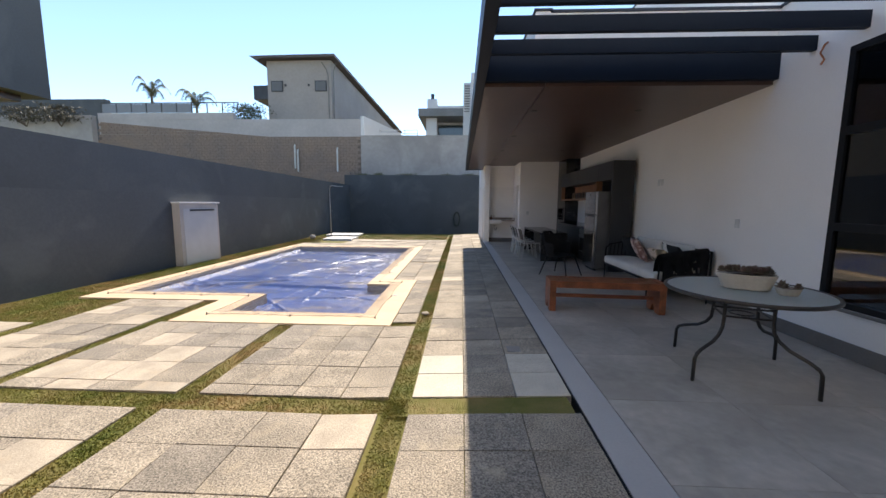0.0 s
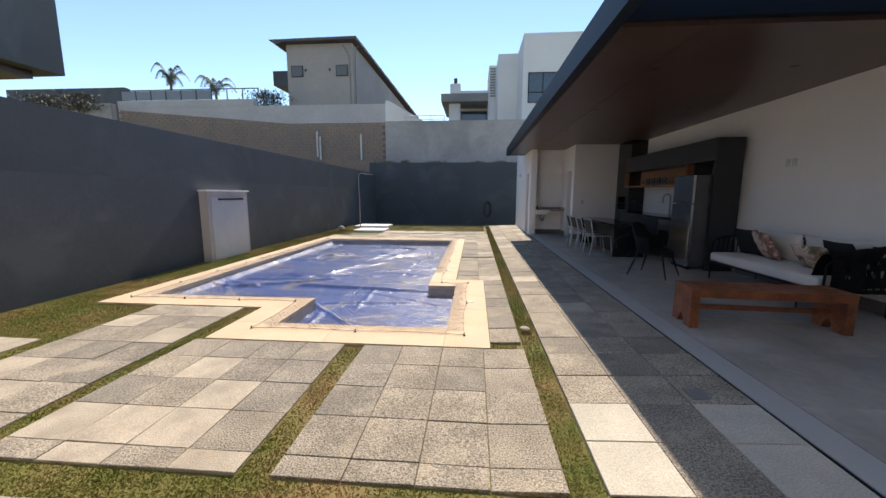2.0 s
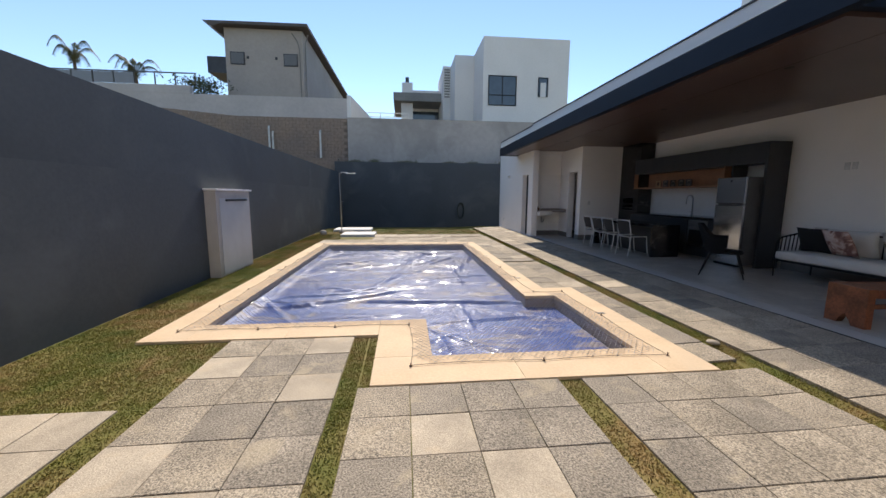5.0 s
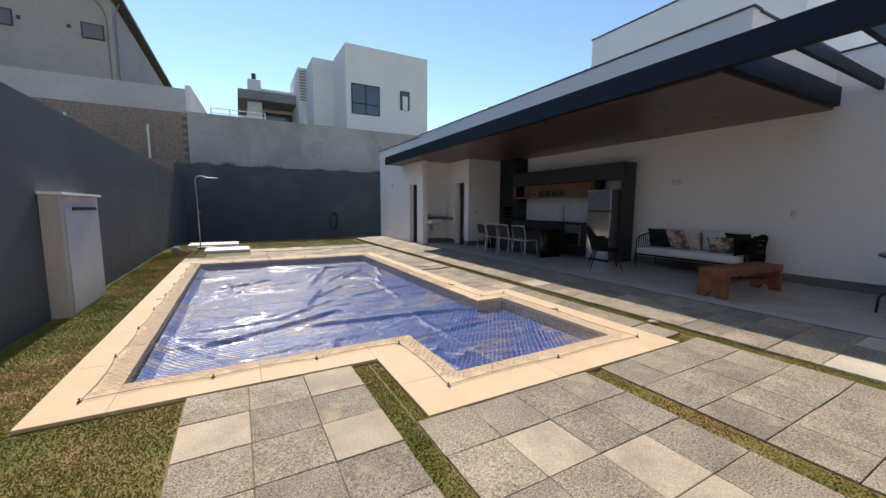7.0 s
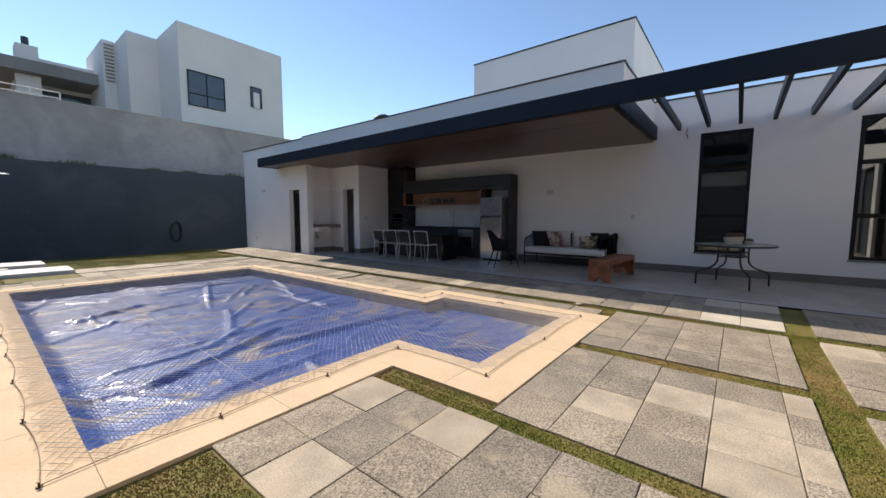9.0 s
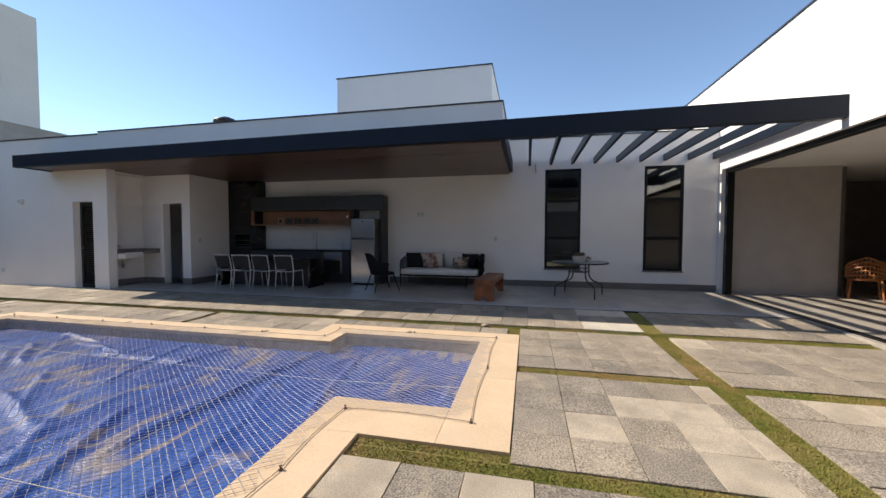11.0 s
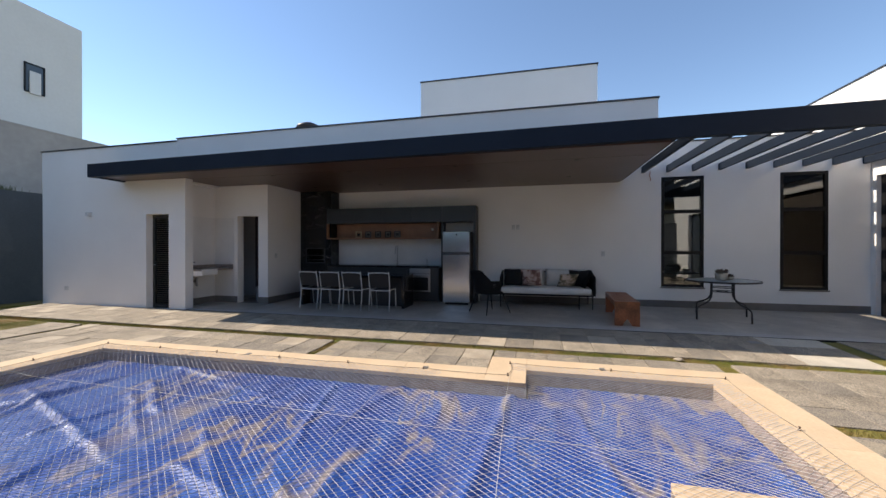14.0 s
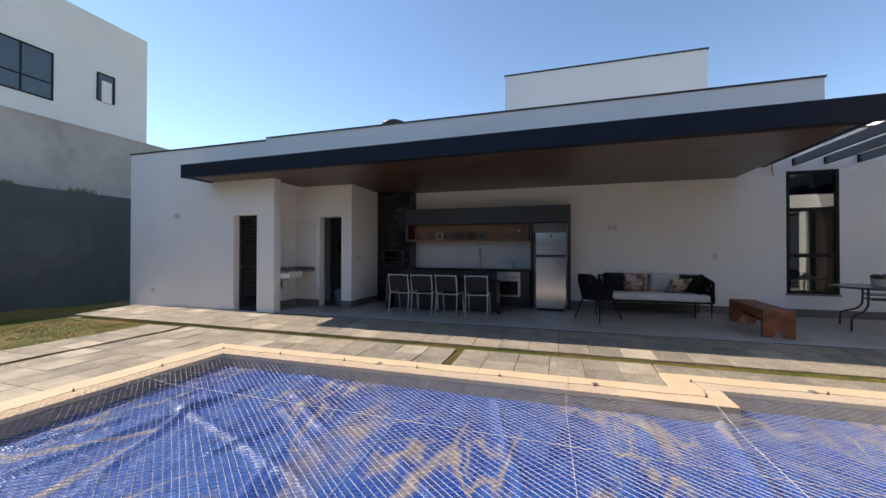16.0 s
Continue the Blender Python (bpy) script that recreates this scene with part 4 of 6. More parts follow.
hE = empty("garden_wall", (0, 0, 0), label="dark grey block wall beyond the terrace", category="wall")
part("wall", boxes((-40, -29.3, 31.0, 31.5, 5.9, 9.98)), M["dark_wall"], hE)
struct("old_wall", M["render_old"], (-45, -25.25, 25.6, 26.0, -0.6, 7.45))

# palms and shrubs on the terrace
leafm = mat("palm_frond", (0.07, 0.085, 0.035), 0.7, var=0.2, bump=0.0, color2=(0.11, 0.10, 0.05))
trunkm = mat("palm_trunk", (0.16, 0.12, 0.09), 0.9, var=0.2, bump=0.3)


def palm(x, y, z0, zt, fronds, spread, seed):
    r = random.Random(seed)
    e = empty("palm_tree", (x, y, z0), label="small palm with thin drooping fronds behind the terrace fence", category="palm tree", group="terrace palms")
    bm = bmesh.new()
    tube(bm, [(0, 0, 0), (0.05, 0, (zt - z0) * 0.5), (0.02, 0, zt - z0)], 0.14, 8, r2=0.08)
    part("trunk", bm, trunkm, e)
    bm = bmesh.new()
    for k in range(fronds):
        a = 2 * math.pi * k / fronds + r.uniform(-0.3, 0.3)
        L, up = spread * r.uniform(0.8, 1.15), r.uniform(1.0, 1.9)
        pts = []
        for q in range(9):
            t = q / 8
            pts.append(Vector((math.cos(a) * L * t, math.sin(a) * L * t, zt - z0 + up * math.sin(t * 2.4) * 0.8 - 0.5 * t * t)))
        tube(bm, pts, 0.03, 4, r2=0.015)
        for q in range(1, 9):
            for m in range(3):
                p = pts[q - 1].lerp(pts[q], m / 3)
                for s in (-1, 1):
                    d = Vector((-math.sin(a) * s, math.cos(a) * s, -0.9)) * 0.34 * (1 - 0.5 * q / 9)
                    w = (pts[q] - pts[q - 1]).normalized() * 0.035
                    bm.faces.new([bm.verts.new(p - w), bm.verts.new(p + w), bm.verts.new(p + d)])
    part("crown", bm, leafm, e)


palm(-23.6, 29.0, 5.9, 9.65, 8, 1.3, 1)
palm(-20.3, 29.3, 5.9, 9.0, 8, 1.3, 2)


def shrub(name, x, y, z, w, h, n, seed, label, color=(0.05, 0.07, 0.025)):
    r = random.Random(seed)
    e = empty(name, (x, y, z), label=label, category="shrub", group="terrace shrubs")
    bm = bmesh.new()
    for k in range(5):
        a = r.uniform(0, 6.28)
        tube(bm, [(0, 0, 0), (0.3 * w * math.cos(a), 0.3 * w * math.sin(a), h * 0.6)], 0.03, 5, r2=0.01)
    part("stem", bm, trunkm, e)
    bm = bmesh.new()
    for k in range(n):
        c = Vector((r.gauss(0, w * 0.33), r.gauss(0, w * 0.2), h * (0.25 + 0.7 * r.random())))
        d = Vector((r.gauss(0, 1), r.gauss(0, 1), r.gauss(0.4, 1))).normalized() * 0.16
        s = d.cross(Vector((r.gauss(0, 1), r.gauss(0, 1), 1))).normalized() * 0.05
        bm.faces.new([bm.verts.new(c - s), bm.verts.new(c + s), bm.verts.new(c + d + s * 0.2), bm.verts.new(c + d - s * 0.2)])
    part("crown", bm, mat(name + "_leaf", color, 0.7, var=0.2, bump=0.0), e)


shrub("shrub", -17.0, 30.4, 5.9, 2.5, 3.5, 2600, 4, "dark green bushy shrub beside the beige house")
shrub("shrub", -29.5, 25.2, 6.6, 2.6, 1.3, 700, 5, "dry straggly shrub on the old wall", (0.10, 0.085, 0.05))
shrub("shrub", -27.0, 25.2, 6.6, 2.2, 1.4, 700, 6, "dry straggly shrub on the old wall", (0.11, 0.09, 0.055))

# dark sheet on the back wall stands for the shade under the eave
part("window_shade", boxes((-2.3, 1.0, 41.44, 41.496, 8.0, 9.9)), M["far_pane"], hC)
bm = bmesh.new()
for z in (6.25, 6.5, 6.75):
    tube(bm, [(-5.6, 27.5, z), (-2.9, 27.5, z)], 0.025, 6)
for x in (-5.6, -4.7, -3.8, -2.9):
    tube(bm, [(x, 27.5, 5.88), (x, 27.5, 6.75)], 0.03, 6)
e = empty("guard_rail", (0, 0, 0), label="thin pale metal guard rail on the upper terrace", category="railing")
part("bars", bm, M["white_far"], e)

rw = random.Random(9)
for x, w_, h_ in ((-5.9, 0.5, 0.16), (-4.9, 0.35, 0.22), (-3.0, 0.8, 0.18), (-0.6, 0.4, 0.14), (0.7, 0.5, 0.16), (2.6, 0.6, 0.2)):
    e = empty("weed", (x, 23.62, 3.30), label="low dry weeds growing on top of the dark wall", category="weeds", group="weeds on the wall")
    bm = bmesh.new()
    for k in range(110):
        c = Vector((rw.gauss(0, w_ * 0.4), rw.gauss(0, 0.05), 0))
        d = Vector((rw.gauss(0, 0.5), rw.gauss(0, 0.5), 1)).normalized() * h_ * rw.uniform(0.4, 1.2)
        s_ = Vector((0.012, 0, 0))
        bm.faces.new([bm.verts.new(c - s_), bm.verts.new(c + s_), bm.verts.new(c + d)])
    tagged(part("blades", bm, leafm, e), kind="stuff")


# ---- windows and doors ----
screen = bpy.data.materials.new("grey_insect_mesh")
screen.use_nodes = True
qn, ql = screen.node_tree.nodes, screen.node_tree.links
qm, qt, qd = qn.new("ShaderNodeMixShader"), qn.new("ShaderNodeBsdfTransparent"), qn.new("ShaderNodeBsdfDiffuse")
qd.inputs["Color"].default_value = (0.27, 0.27, 0.28, 1)
qm.inputs[0].default_value = 0.6
ql.new(qt.outputs[0], qm.inputs[1])
ql.new(qd.outputs[0], qm.inputs[2])
ql.new(qm.outputs[0], qn["Material Output"].inputs["Surface"])
for k, (y0, y1) in enumerate(((3.41, 4.28), (1.10, 1.96))):
    w = empty("window_%d" % (k + 1), (WX, y0, 0.55), kind="structure")
    H, D, f = 2.53, y1 - y0, 0.062
    part("window_frame", boxes((0.0, 0.07, 0, f, 0, H), (0.0, 0.07, D - f, D, 0, H), (0.0, 0.07, f, D - f, 0, f), (0.0, 0.07, f, D - f, H - f, H),
                               (0.0, 0.06, f, D - f, 0.75, 0.83), (0.0, 0.06, f, D - f, 1.69, 1.77)), M["black"], w)
    for z0, z1 in ((f, 0.75), (0.83, 1.69), (1.77, H - f)):
        part("pane", boxes((0.028, 0.034, f, D - f, z0, z1)), M["glass"], w)
    for z0, z1 in ((f, 0.75), (0.83, 1.69)):
        part("insect_screen", boxes((0.044, 0.047, f, D - f, z0, z1)), screen, w)
    part("window_sill", boxes((-0.03, 0.0, -0.02, D + 0.02, -0.03, -0.002)), M["baseboard"], w)

louvre = mat("black_louvre_door", (0.02, 0.02, 0.02), 0.5)


def louvre_door(name, x, y0, y1, z0, z1):
    d = empty(name, (x, y0, z0), kind="structure")
    w, h = y1 - y0, z1 - z0
    part("door_frame", boxes((0, 0.04, 0, 0.07, 0, h), (0, 0.04, w - 0.07, w, 0, h), (0, 0.04, 0.07, w - 0.07, 0, 0.09), (0, 0.04, 0.07, w - 0.07, h - 0.09, h)), louvre, d)
    bm = bmesh.new()
    n = 40
    for k in range(n):
        z = 0.1 + (h - 0.2) * (k + 0.5) / n
        box(bm, -0.014, 0.014, 0.07, w - 0.07, -0.004, 0.004, m=Matrix.Translation((0.02, 0, z)) @ Matrix.Rotation(radians(40), 4, "Y"))
    part("louvre", bm, louvre, d)
    bm = bmesh.new()
    tube(bm, [(-0.01, w - 0.06, 1.0), (-0.05, w - 0.06, 1.0), (-0.05, w - 0.15, 1.0)], 0.008, 8)
    part("door_handle", bm, M["steel"], d)


louvre_door("door_1", BX + 0.155, 15.14, 15.79, 0.06, 2.22)
struct("door_sill", M["white_tile"], (BX - 0.03, BX + 0.2, 15.10, 15.83, -0.02, 0.055))
# open doorway to the washroom; its wall behind is coloured dark for the shade inside
struct("washroom_wall", M["room_shade"], (3.55, 3.7, 13.62, 14.88, 0, 3.0))
struct("washroom_ceiling", M["white"], (2.5, WX, 13.62, 14.88, 2.95, 3.0), (BX + 0.2, WX, 14.88, 18.9, 2.95, 3.0))
part_bm = boxes((0, 0.03, 0, 0.66, 0, 2.1))
dr = empty("door_2", (2.52, 13.735, 0.01), -80, kind="structure")
part("door_leaf", part_bm, louvre, dr)
# sliding door frame of the house
struct("door_3", M["black"], (3.80, 3.90, 0.16, 0.30, 0, 2.92), (-2.97, 3.80, 0.16, 0.30, 2.84, 2.92), (-2.97, -2.87, 0.16, 0.30, 0, 2.84), (-2.87, 3.8, 0.18, 0.22, 0.0, PZ - 0.01), (-2.87, 3.8, 0.26, 0.29, 0.0, PZ - 0.01))
struct("window_3", M["far_pane"], (-5.25, -3.41, 0.20, 0.22, 0.0, 2.87))
struct("window_frame", M["black"], (-5.3, -5.25, 0.17, 0.25, 0, 2.92), (-3.41, -3.36, 0.17, 0.25, 0, 2.92), (-5.25, -3.41, 0.17, 0.25, 2.87, 2.92), (-4.36, -4.31, 0.17, 0.199, 0, 2.87))

bin_ = empty("waste_bin", (2.85, 14.05, 0.0), label="pale plastic pedal bin inside the washroom doorway", category="waste bin")
bm = bmesh.new()
lathe(bm, [(0.13, 0), (0.16, 0.02), (0.18, 0.36), (0.185, 0.37)], sides=24)
part("body", bm, mat("grey_plastic", (0.35, 0.36, 0.38), 0.4), bin_, smooth=True)
bm = bmesh.new()
lathe(bm, [(0.19, 0.372), (0.19, 0.41), (0.12, 0.45), (0.03, 0.46)], sides=24)
part("lid", bm, mat("grey_plastic_lid", (0.42, 0.43, 0.45), 0.4), bin_, smooth=True)

bag = empty("hanging_bag", (3.545, 14.50, 1.35), label="dark brown cloth bag hanging on the washroom wall", category="bag")
bm = bmesh.new()
lathe(bm, [(0.05, 0.0), (0.11, 0.04), (0.12, 0.22), (0.06, 0.36), (0.015, 0.44)], sides=14, sx=0.4)
for v in bm.verts:
    v.co.x -= 0.05
    v.co.y += 0.02 * noise.noise(v.co * 7)
part("body", bm, mat("dark_brown_cloth", (0.05, 0.03, 0.025), 0.9), bag, smooth=True)
bm = bmesh.new()
tube(bm, [(-0.05, 0, 0.43), (-0.04, 0, 0.52), (-0.005, 0, 0.55)], 0.006, 6)
part("strap", bm, M["black"], bag)

# washbasin in the niche
basin = empty("washbasin", (2.012, 15.028, 0.895), label="veined stone washbasin with exposed trap beneath, hung on white wall", category="washbasin")
stone = mat("brown_veined_stone", (0.36, 0.30, 0.26), 0.3, var=0.2, scale=6)
part("worktop", boxes((-0.645, 0.28, -0.57, 0.0, 0.02, 0.06), (-0.645, 0.28, -0.025, 0.0, 0.06, 0.14), (0.26, 0.28, -0.57, -0.025, 0.06, 0.14), bevel=0.003), stone, basin)
part("apron", boxes((-0.645, -0.22, -0.592, -0.572, -0.08, 0.062), (-0.645, -0.62, -0.572, -0.10, -0.08, 0.018), bevel=0.002), M["ceramic"], basin)
bm = bmesh.new()
lathe(bm, [(0.04, -0.14), (0.16, -0.11), (0.19, 0.018)], at=(-0.45, -0.22, 0), sides=24)
part("bowl", bm, M["ceramic"], basin, smooth=True)
bm = bmesh.new()
tube(bm, [(-0.45, -0.22, -0.14), (-0.45, -0.22, -0.28), (-0.42, -0.2, -0.33), (-0.36, -0.15, -0.33), (-0.33, -0.1, -0.26), (-0.33, 0.0, -0.25)], 0.022, 10)
part("trap", bm, M["steel"], basin, "chrome bottle trap", smooth=True)
bm = bmesh.new()
tube(bm, [(-0.45, -0.06, 0.06), (-0.45, -0.06, 0.2), (-0.45, -0.09, 0.23), (-0.45, -0.18, 0.21)], 0.012, 8)
part("tap", bm, M["steel"], basin, smooth=True)
bot = empty("soap_bottle", (1.44, 14.84, 0.956), label="small brown soap bottle standing on the washbasin", category="bottle")
bm = bmesh.new()
lathe(bm, [(0.03, 0), (0.032, 0.01), (0.032, 0.11), (0.012, 0.13), (0.012, 0.15)], sides=14)
part("body", bm, mat("amber_plastic", (0.20, 0.09, 0.04), 0.2), bot, smooth=True)
bm = bmesh.new()
tube(bm, [(0, 0, 0.15), (0, 0, 0.19), (0.03, 0, 0.19)], 0.005, 6)
part("pump", bm, M["black"], bot)


# ---- kitchen ----
KX = 3.50
fc = empty("fireplace_column", (3.60, 12.5, PZ), label="black veined marble barbecue column rising to the soffit", category="barbecue")
part("cladding", boxes((0, 0.43, 0, 0.945, 0.0, 0.97), (0, 0.43, 0, 0.945, 1.34, 2.912), (0, 0.43, 0, 0.20, 0.97, 1.34), (0, 0.43, 0.76, 0.945, 0.97, 1.34), (0.38, 0.43, 0.2, 0.76, 0.97, 1.34)), M["marble"], fc)
bm = bmesh.new()
for z in (1.03, 1.15):
    for k in range(8):
        y = 0.24 + 0.068 * k
        tube(bm, [(0.01, y, z), (0.36, y, z)], 0.004, 5)
    tube(bm, [(0.01, 0.22, z), (0.01, 0.74, z)], 0.008, 5)
part("firebox_frame", boxes((-0.012, 0.0, 0.18, 0.21, 0.95, 1.36), (-0.012, 0.0, 0.75, 0.78, 0.95, 1.36), (-0.012, 0.0, 0.21, 0.75, 0.95, 0.975), (-0.012, 0.0, 0.21, 0.75, 1.335, 1.36)), M["cap"], fc)
part("grill_rack", bm, M["cap"], fc)
cab = empty("upper_cabinet", (KX, 8.52, 0), label="charcoal wall cabinet frame reaching down beside the fridge", category="cabinet")
part("body", boxes((0.02, 0.46, 0.06, 4.06, 2.10, 2.49), bevel=0.003), M["cabinet"], cab)
for k in range(5):
    y0 = 0.06 + 0.80 * k
    part("door", boxes((0.0, 0.019, y0 + 0.002, y0 + 0.798, 2.10, 2.49), bevel=0.002), M["cabinet"], cab)
part("side_panel", boxes((0.0, 0.46, 0.0, 0.058, PZ, 2.49), bevel=0.002), M["cabinet"], cab)
part("side_panel", boxes((0.12, 0.46, 0.86, 0.90, PZ, 2.098), bevel=0.002), M["cabinet"], cab)
niche = empty("wall_shelf", (KX, 9.46, 1.68), label="open warm wood shelf box below the charcoal cabinet", category="shelf")
part("panel", boxes((0.02, 0.46, 0, 3.12, 0, 0.03), (0.02, 0.46, 0, 0.03, 0.03, 0.418), (0.02, 0.46, 3.09, 3.12, 0.03, 0.418), (0.40, 0.46, 0.03, 3.09, 0.03, 0.418), bevel=0.002), M["wood"], niche)
part("edge", boxes((0.0, 0.018, 0, 3.12, 0, 0.035), (0.0, 0.018, 0, 0.03, 0.035, 0.418), (0.0, 0.018, 3.09, 3.12, 0.035, 0.418)), M["wood"], niche)
gold = mat("brass_frame", (0.55, 0.42, 0.25), 0.35, metal=0.8)
pale = mat("frame_print", (0.20, 0.17, 0.14), 0.6)
for k, (y, mt) in enumerate(((11.70, gold), (11.42, M["cap"]), (11.14, M["black"]), (10.86, M["black"]), (10.60, M["cap"]))):
    g = empty("picture_frame", (KX + 0.12, y, 1.715), label="small %s picture frame standing on the wood shelf" % ("brass" if mt is gold else "dark"), category="picture frame", group="frames on the shelf")
    s = 0.085
    part("frame", boxes((0, 0.02, -s, s, 0, 0.025), (0, 0.02, -s, s, 0.15, 0.17), (0, 0.02, -s, -s + 0.025, 0.02, 0.15), (0, 0.02, s - 0.025, s, 0.02, 0.15)), mt, g)
    part("print", boxes((0.012, 0.016, -s + 0.025, s - 0.025, 0.02, 0.15)), M["wood"] if k == 0 else pale, g)
    part("motif", boxes((0.009, 0.011, -0.04, 0.04, 0.055, 0.115)), M["black"], g)
bk = struct("backsplash", M["white_tile"], (WX - 0.012, WX - 0.002, 9.42, 12.5, 1.0, 1.68))
base = empty("base_cabinet", (KX - 0.10, 9.42, 0), label="black kitchen base cabinets under a dark worktop", category="cabinet")
part("body", boxes((0.02, 0.55, 0.0, 3.08, 0.12, 0.955), bevel=0.002), M["cabinet"], base)
part("plinth", boxes((0.08, 0.55, 0.0, 3.08, PZ, 0.118)), M["tile"], base)
for y0, y1 in ((0.01, 0.24), (0.84, 1.38), (1.385, 1.93), (1.935, 2.49), (2.495, 3.07)):
    part("door", boxes((0.0, 0.018, y0, y1, 0.13, 0.94), bevel=0.002), M["cabinet"], base)
wt = tagged(finish("worktop", boxes((KX - 0.13, WX - 0.014, 9.40, 12.5, 0.957, 1.0), bevel=0.003), M["marble"]), "polished black stone kitchen worktop against the white backsplash", "worktop")
ov = empty("oven", (KX - 0.125, 9.64, 0.33), label="built-in stainless steel oven below the worktop", category="oven")
part("door", boxes((0, 0.02, 0, 0.54, 0.02, 0.47), bevel=0.003), M["steel"], ov)
part("door_glass", boxes((-0.004, -0.001, 0.05, 0.49, 0.06, 0.38)), M["black"], ov)
part("control_panel", boxes((0, 0.02, 0, 0.54, 0.48, 0.60), bevel=0.002), M["steel"], ov)
bm = bmesh.new()
tube(bm, [(0, 0.05, 0.42), (-0.035, 0.05, 0.42), (-0.035, 0.49, 0.42), (0, 0.49, 0.42)], 0.008, 8)
part("handle", bm, M["steel"], ov)
fau = empty("kitchen_faucet", (3.85, 10.68, 1.001), label="tall chrome pull-down kitchen faucet on black worktop", category="faucet")
bm = bmesh.new()
tube(bm, [(0, 0, 0), (0, 0, 0.42), (-0.03, 0, 0.48), (-0.09, 0, 0.5), (-0.15, 0, 0.47), (-0.17, 0, 0.4), (-0.17, 0, 0.28)], 0.013, 10)
part("spout", bm, M["steel"], fau, smooth=True)
bm = bmesh.new()
lathe(bm, [(0.028, 0), (0.028, 0.05), (0.018, 0.06), (0.018, 0.12)], sides=16)
tube(bm, [(0, 0, 0.09), (0, 0.1, 0.10)], 0.008, 8)
part("handle", bm, M["steel"], fau, smooth=True)

dsp = empty("soap_dispenser", (3.86, 9.86, 1.001), label="small chrome soap dispenser on the black worktop", category="soap dispenser")
bm = bmesh.new()
lathe(bm, [(0.022, 0), (0.022, 0.012), (0.010, 0.02), (0.010, 0.13)], sides=12)
tube(bm, [(0, 0, 0.13), (-0.02, 0, 0.16), (-0.07, 0, 0.15)], 0.008, 8)
part("pump", bm, M["steel"], dsp, smooth=True)
pl_ = empty("shelf_spot", (3.895, 9.72, 1.93), label="small round white fitting on the back of the wood shelf", category="fitting")
bm = bmesh.new()
lathe(bm, [(0.035, 0), (0.035, 0.008), (0.02, 0.014)], sides=16)
bm.transform(Matrix.Rotation(radians(-90), 4, "Y"))
part("plate", bm, M["ceramic"], pl_, smooth=True)

fr = empty("fridge", (3.20, 8.62, PZ), label="two-door brushed steel fridge standing beside the charcoal panel", category="fridge")
part("body", boxes((0.06, 0.72, 0.0, 0.66, 0.04, 1.755), bevel=0.012), mat("grey_fridge_side", (0.17, 0.17, 0.175), 0.4, metal=0.4), fr)
part("freezer_door", boxes((0.0, 0.055, 0.0, 0.66, 1.24, 1.755), bevel=0.014), M["fridge_steel"], fr)
part("fridge_door", boxes((0.0, 0.055, 0.0, 0.66, 0.05, 1.215), bevel=0.014), M["fridge_steel"], fr)
for z0, z1 in ((1.243, 1.256), (1.198, 1.211)):
    part("handle", boxes((-0.016, -0.001, 0.02, 0.64, z0, z1), bevel=0.004), M["cap"], fr)
part("badge", boxes((-0.004, -0.001, 0.30, 0.34, 1.66, 1.70)), M["black"], fr)
part("foot", boxes((0.05, 0.12, 0.05, 0.61, 0.0, 0.038)), M["black"], fr)

tb = empty("dining_table", (2.35, 9.96, PZ), label="long black stone peninsula table with slab end", category="table")
part("tabletop", boxes((0, 0.66, 0.0, 2.62, 0.685, 0.735), bevel=0.003), M["marble"], tb)
part("end_panel", boxes((0, 0.66, 0.0, 0.06, 0.0, 0.683), bevel=0.003), M["marble"], tb)
part("end_panel", boxes((0, 0.66, 2.56, 2.62, 0.0, 0.683), bevel=0.003), M["marble"], tb)
part("front_panel", boxes((0.30, 0.34, 0.062, 2.558, 0.0, 0.683)), M["cabinet"], tb)

tubem = mat("white_metal_tube", (0.62, 0.62, 0.60), 0.4, var=0.03, bump=0.0)
sling = mat("black_sling_mesh", (0.02, 0.02, 0.022), 0.6, var=0.1, fine=300, bump=0.3)


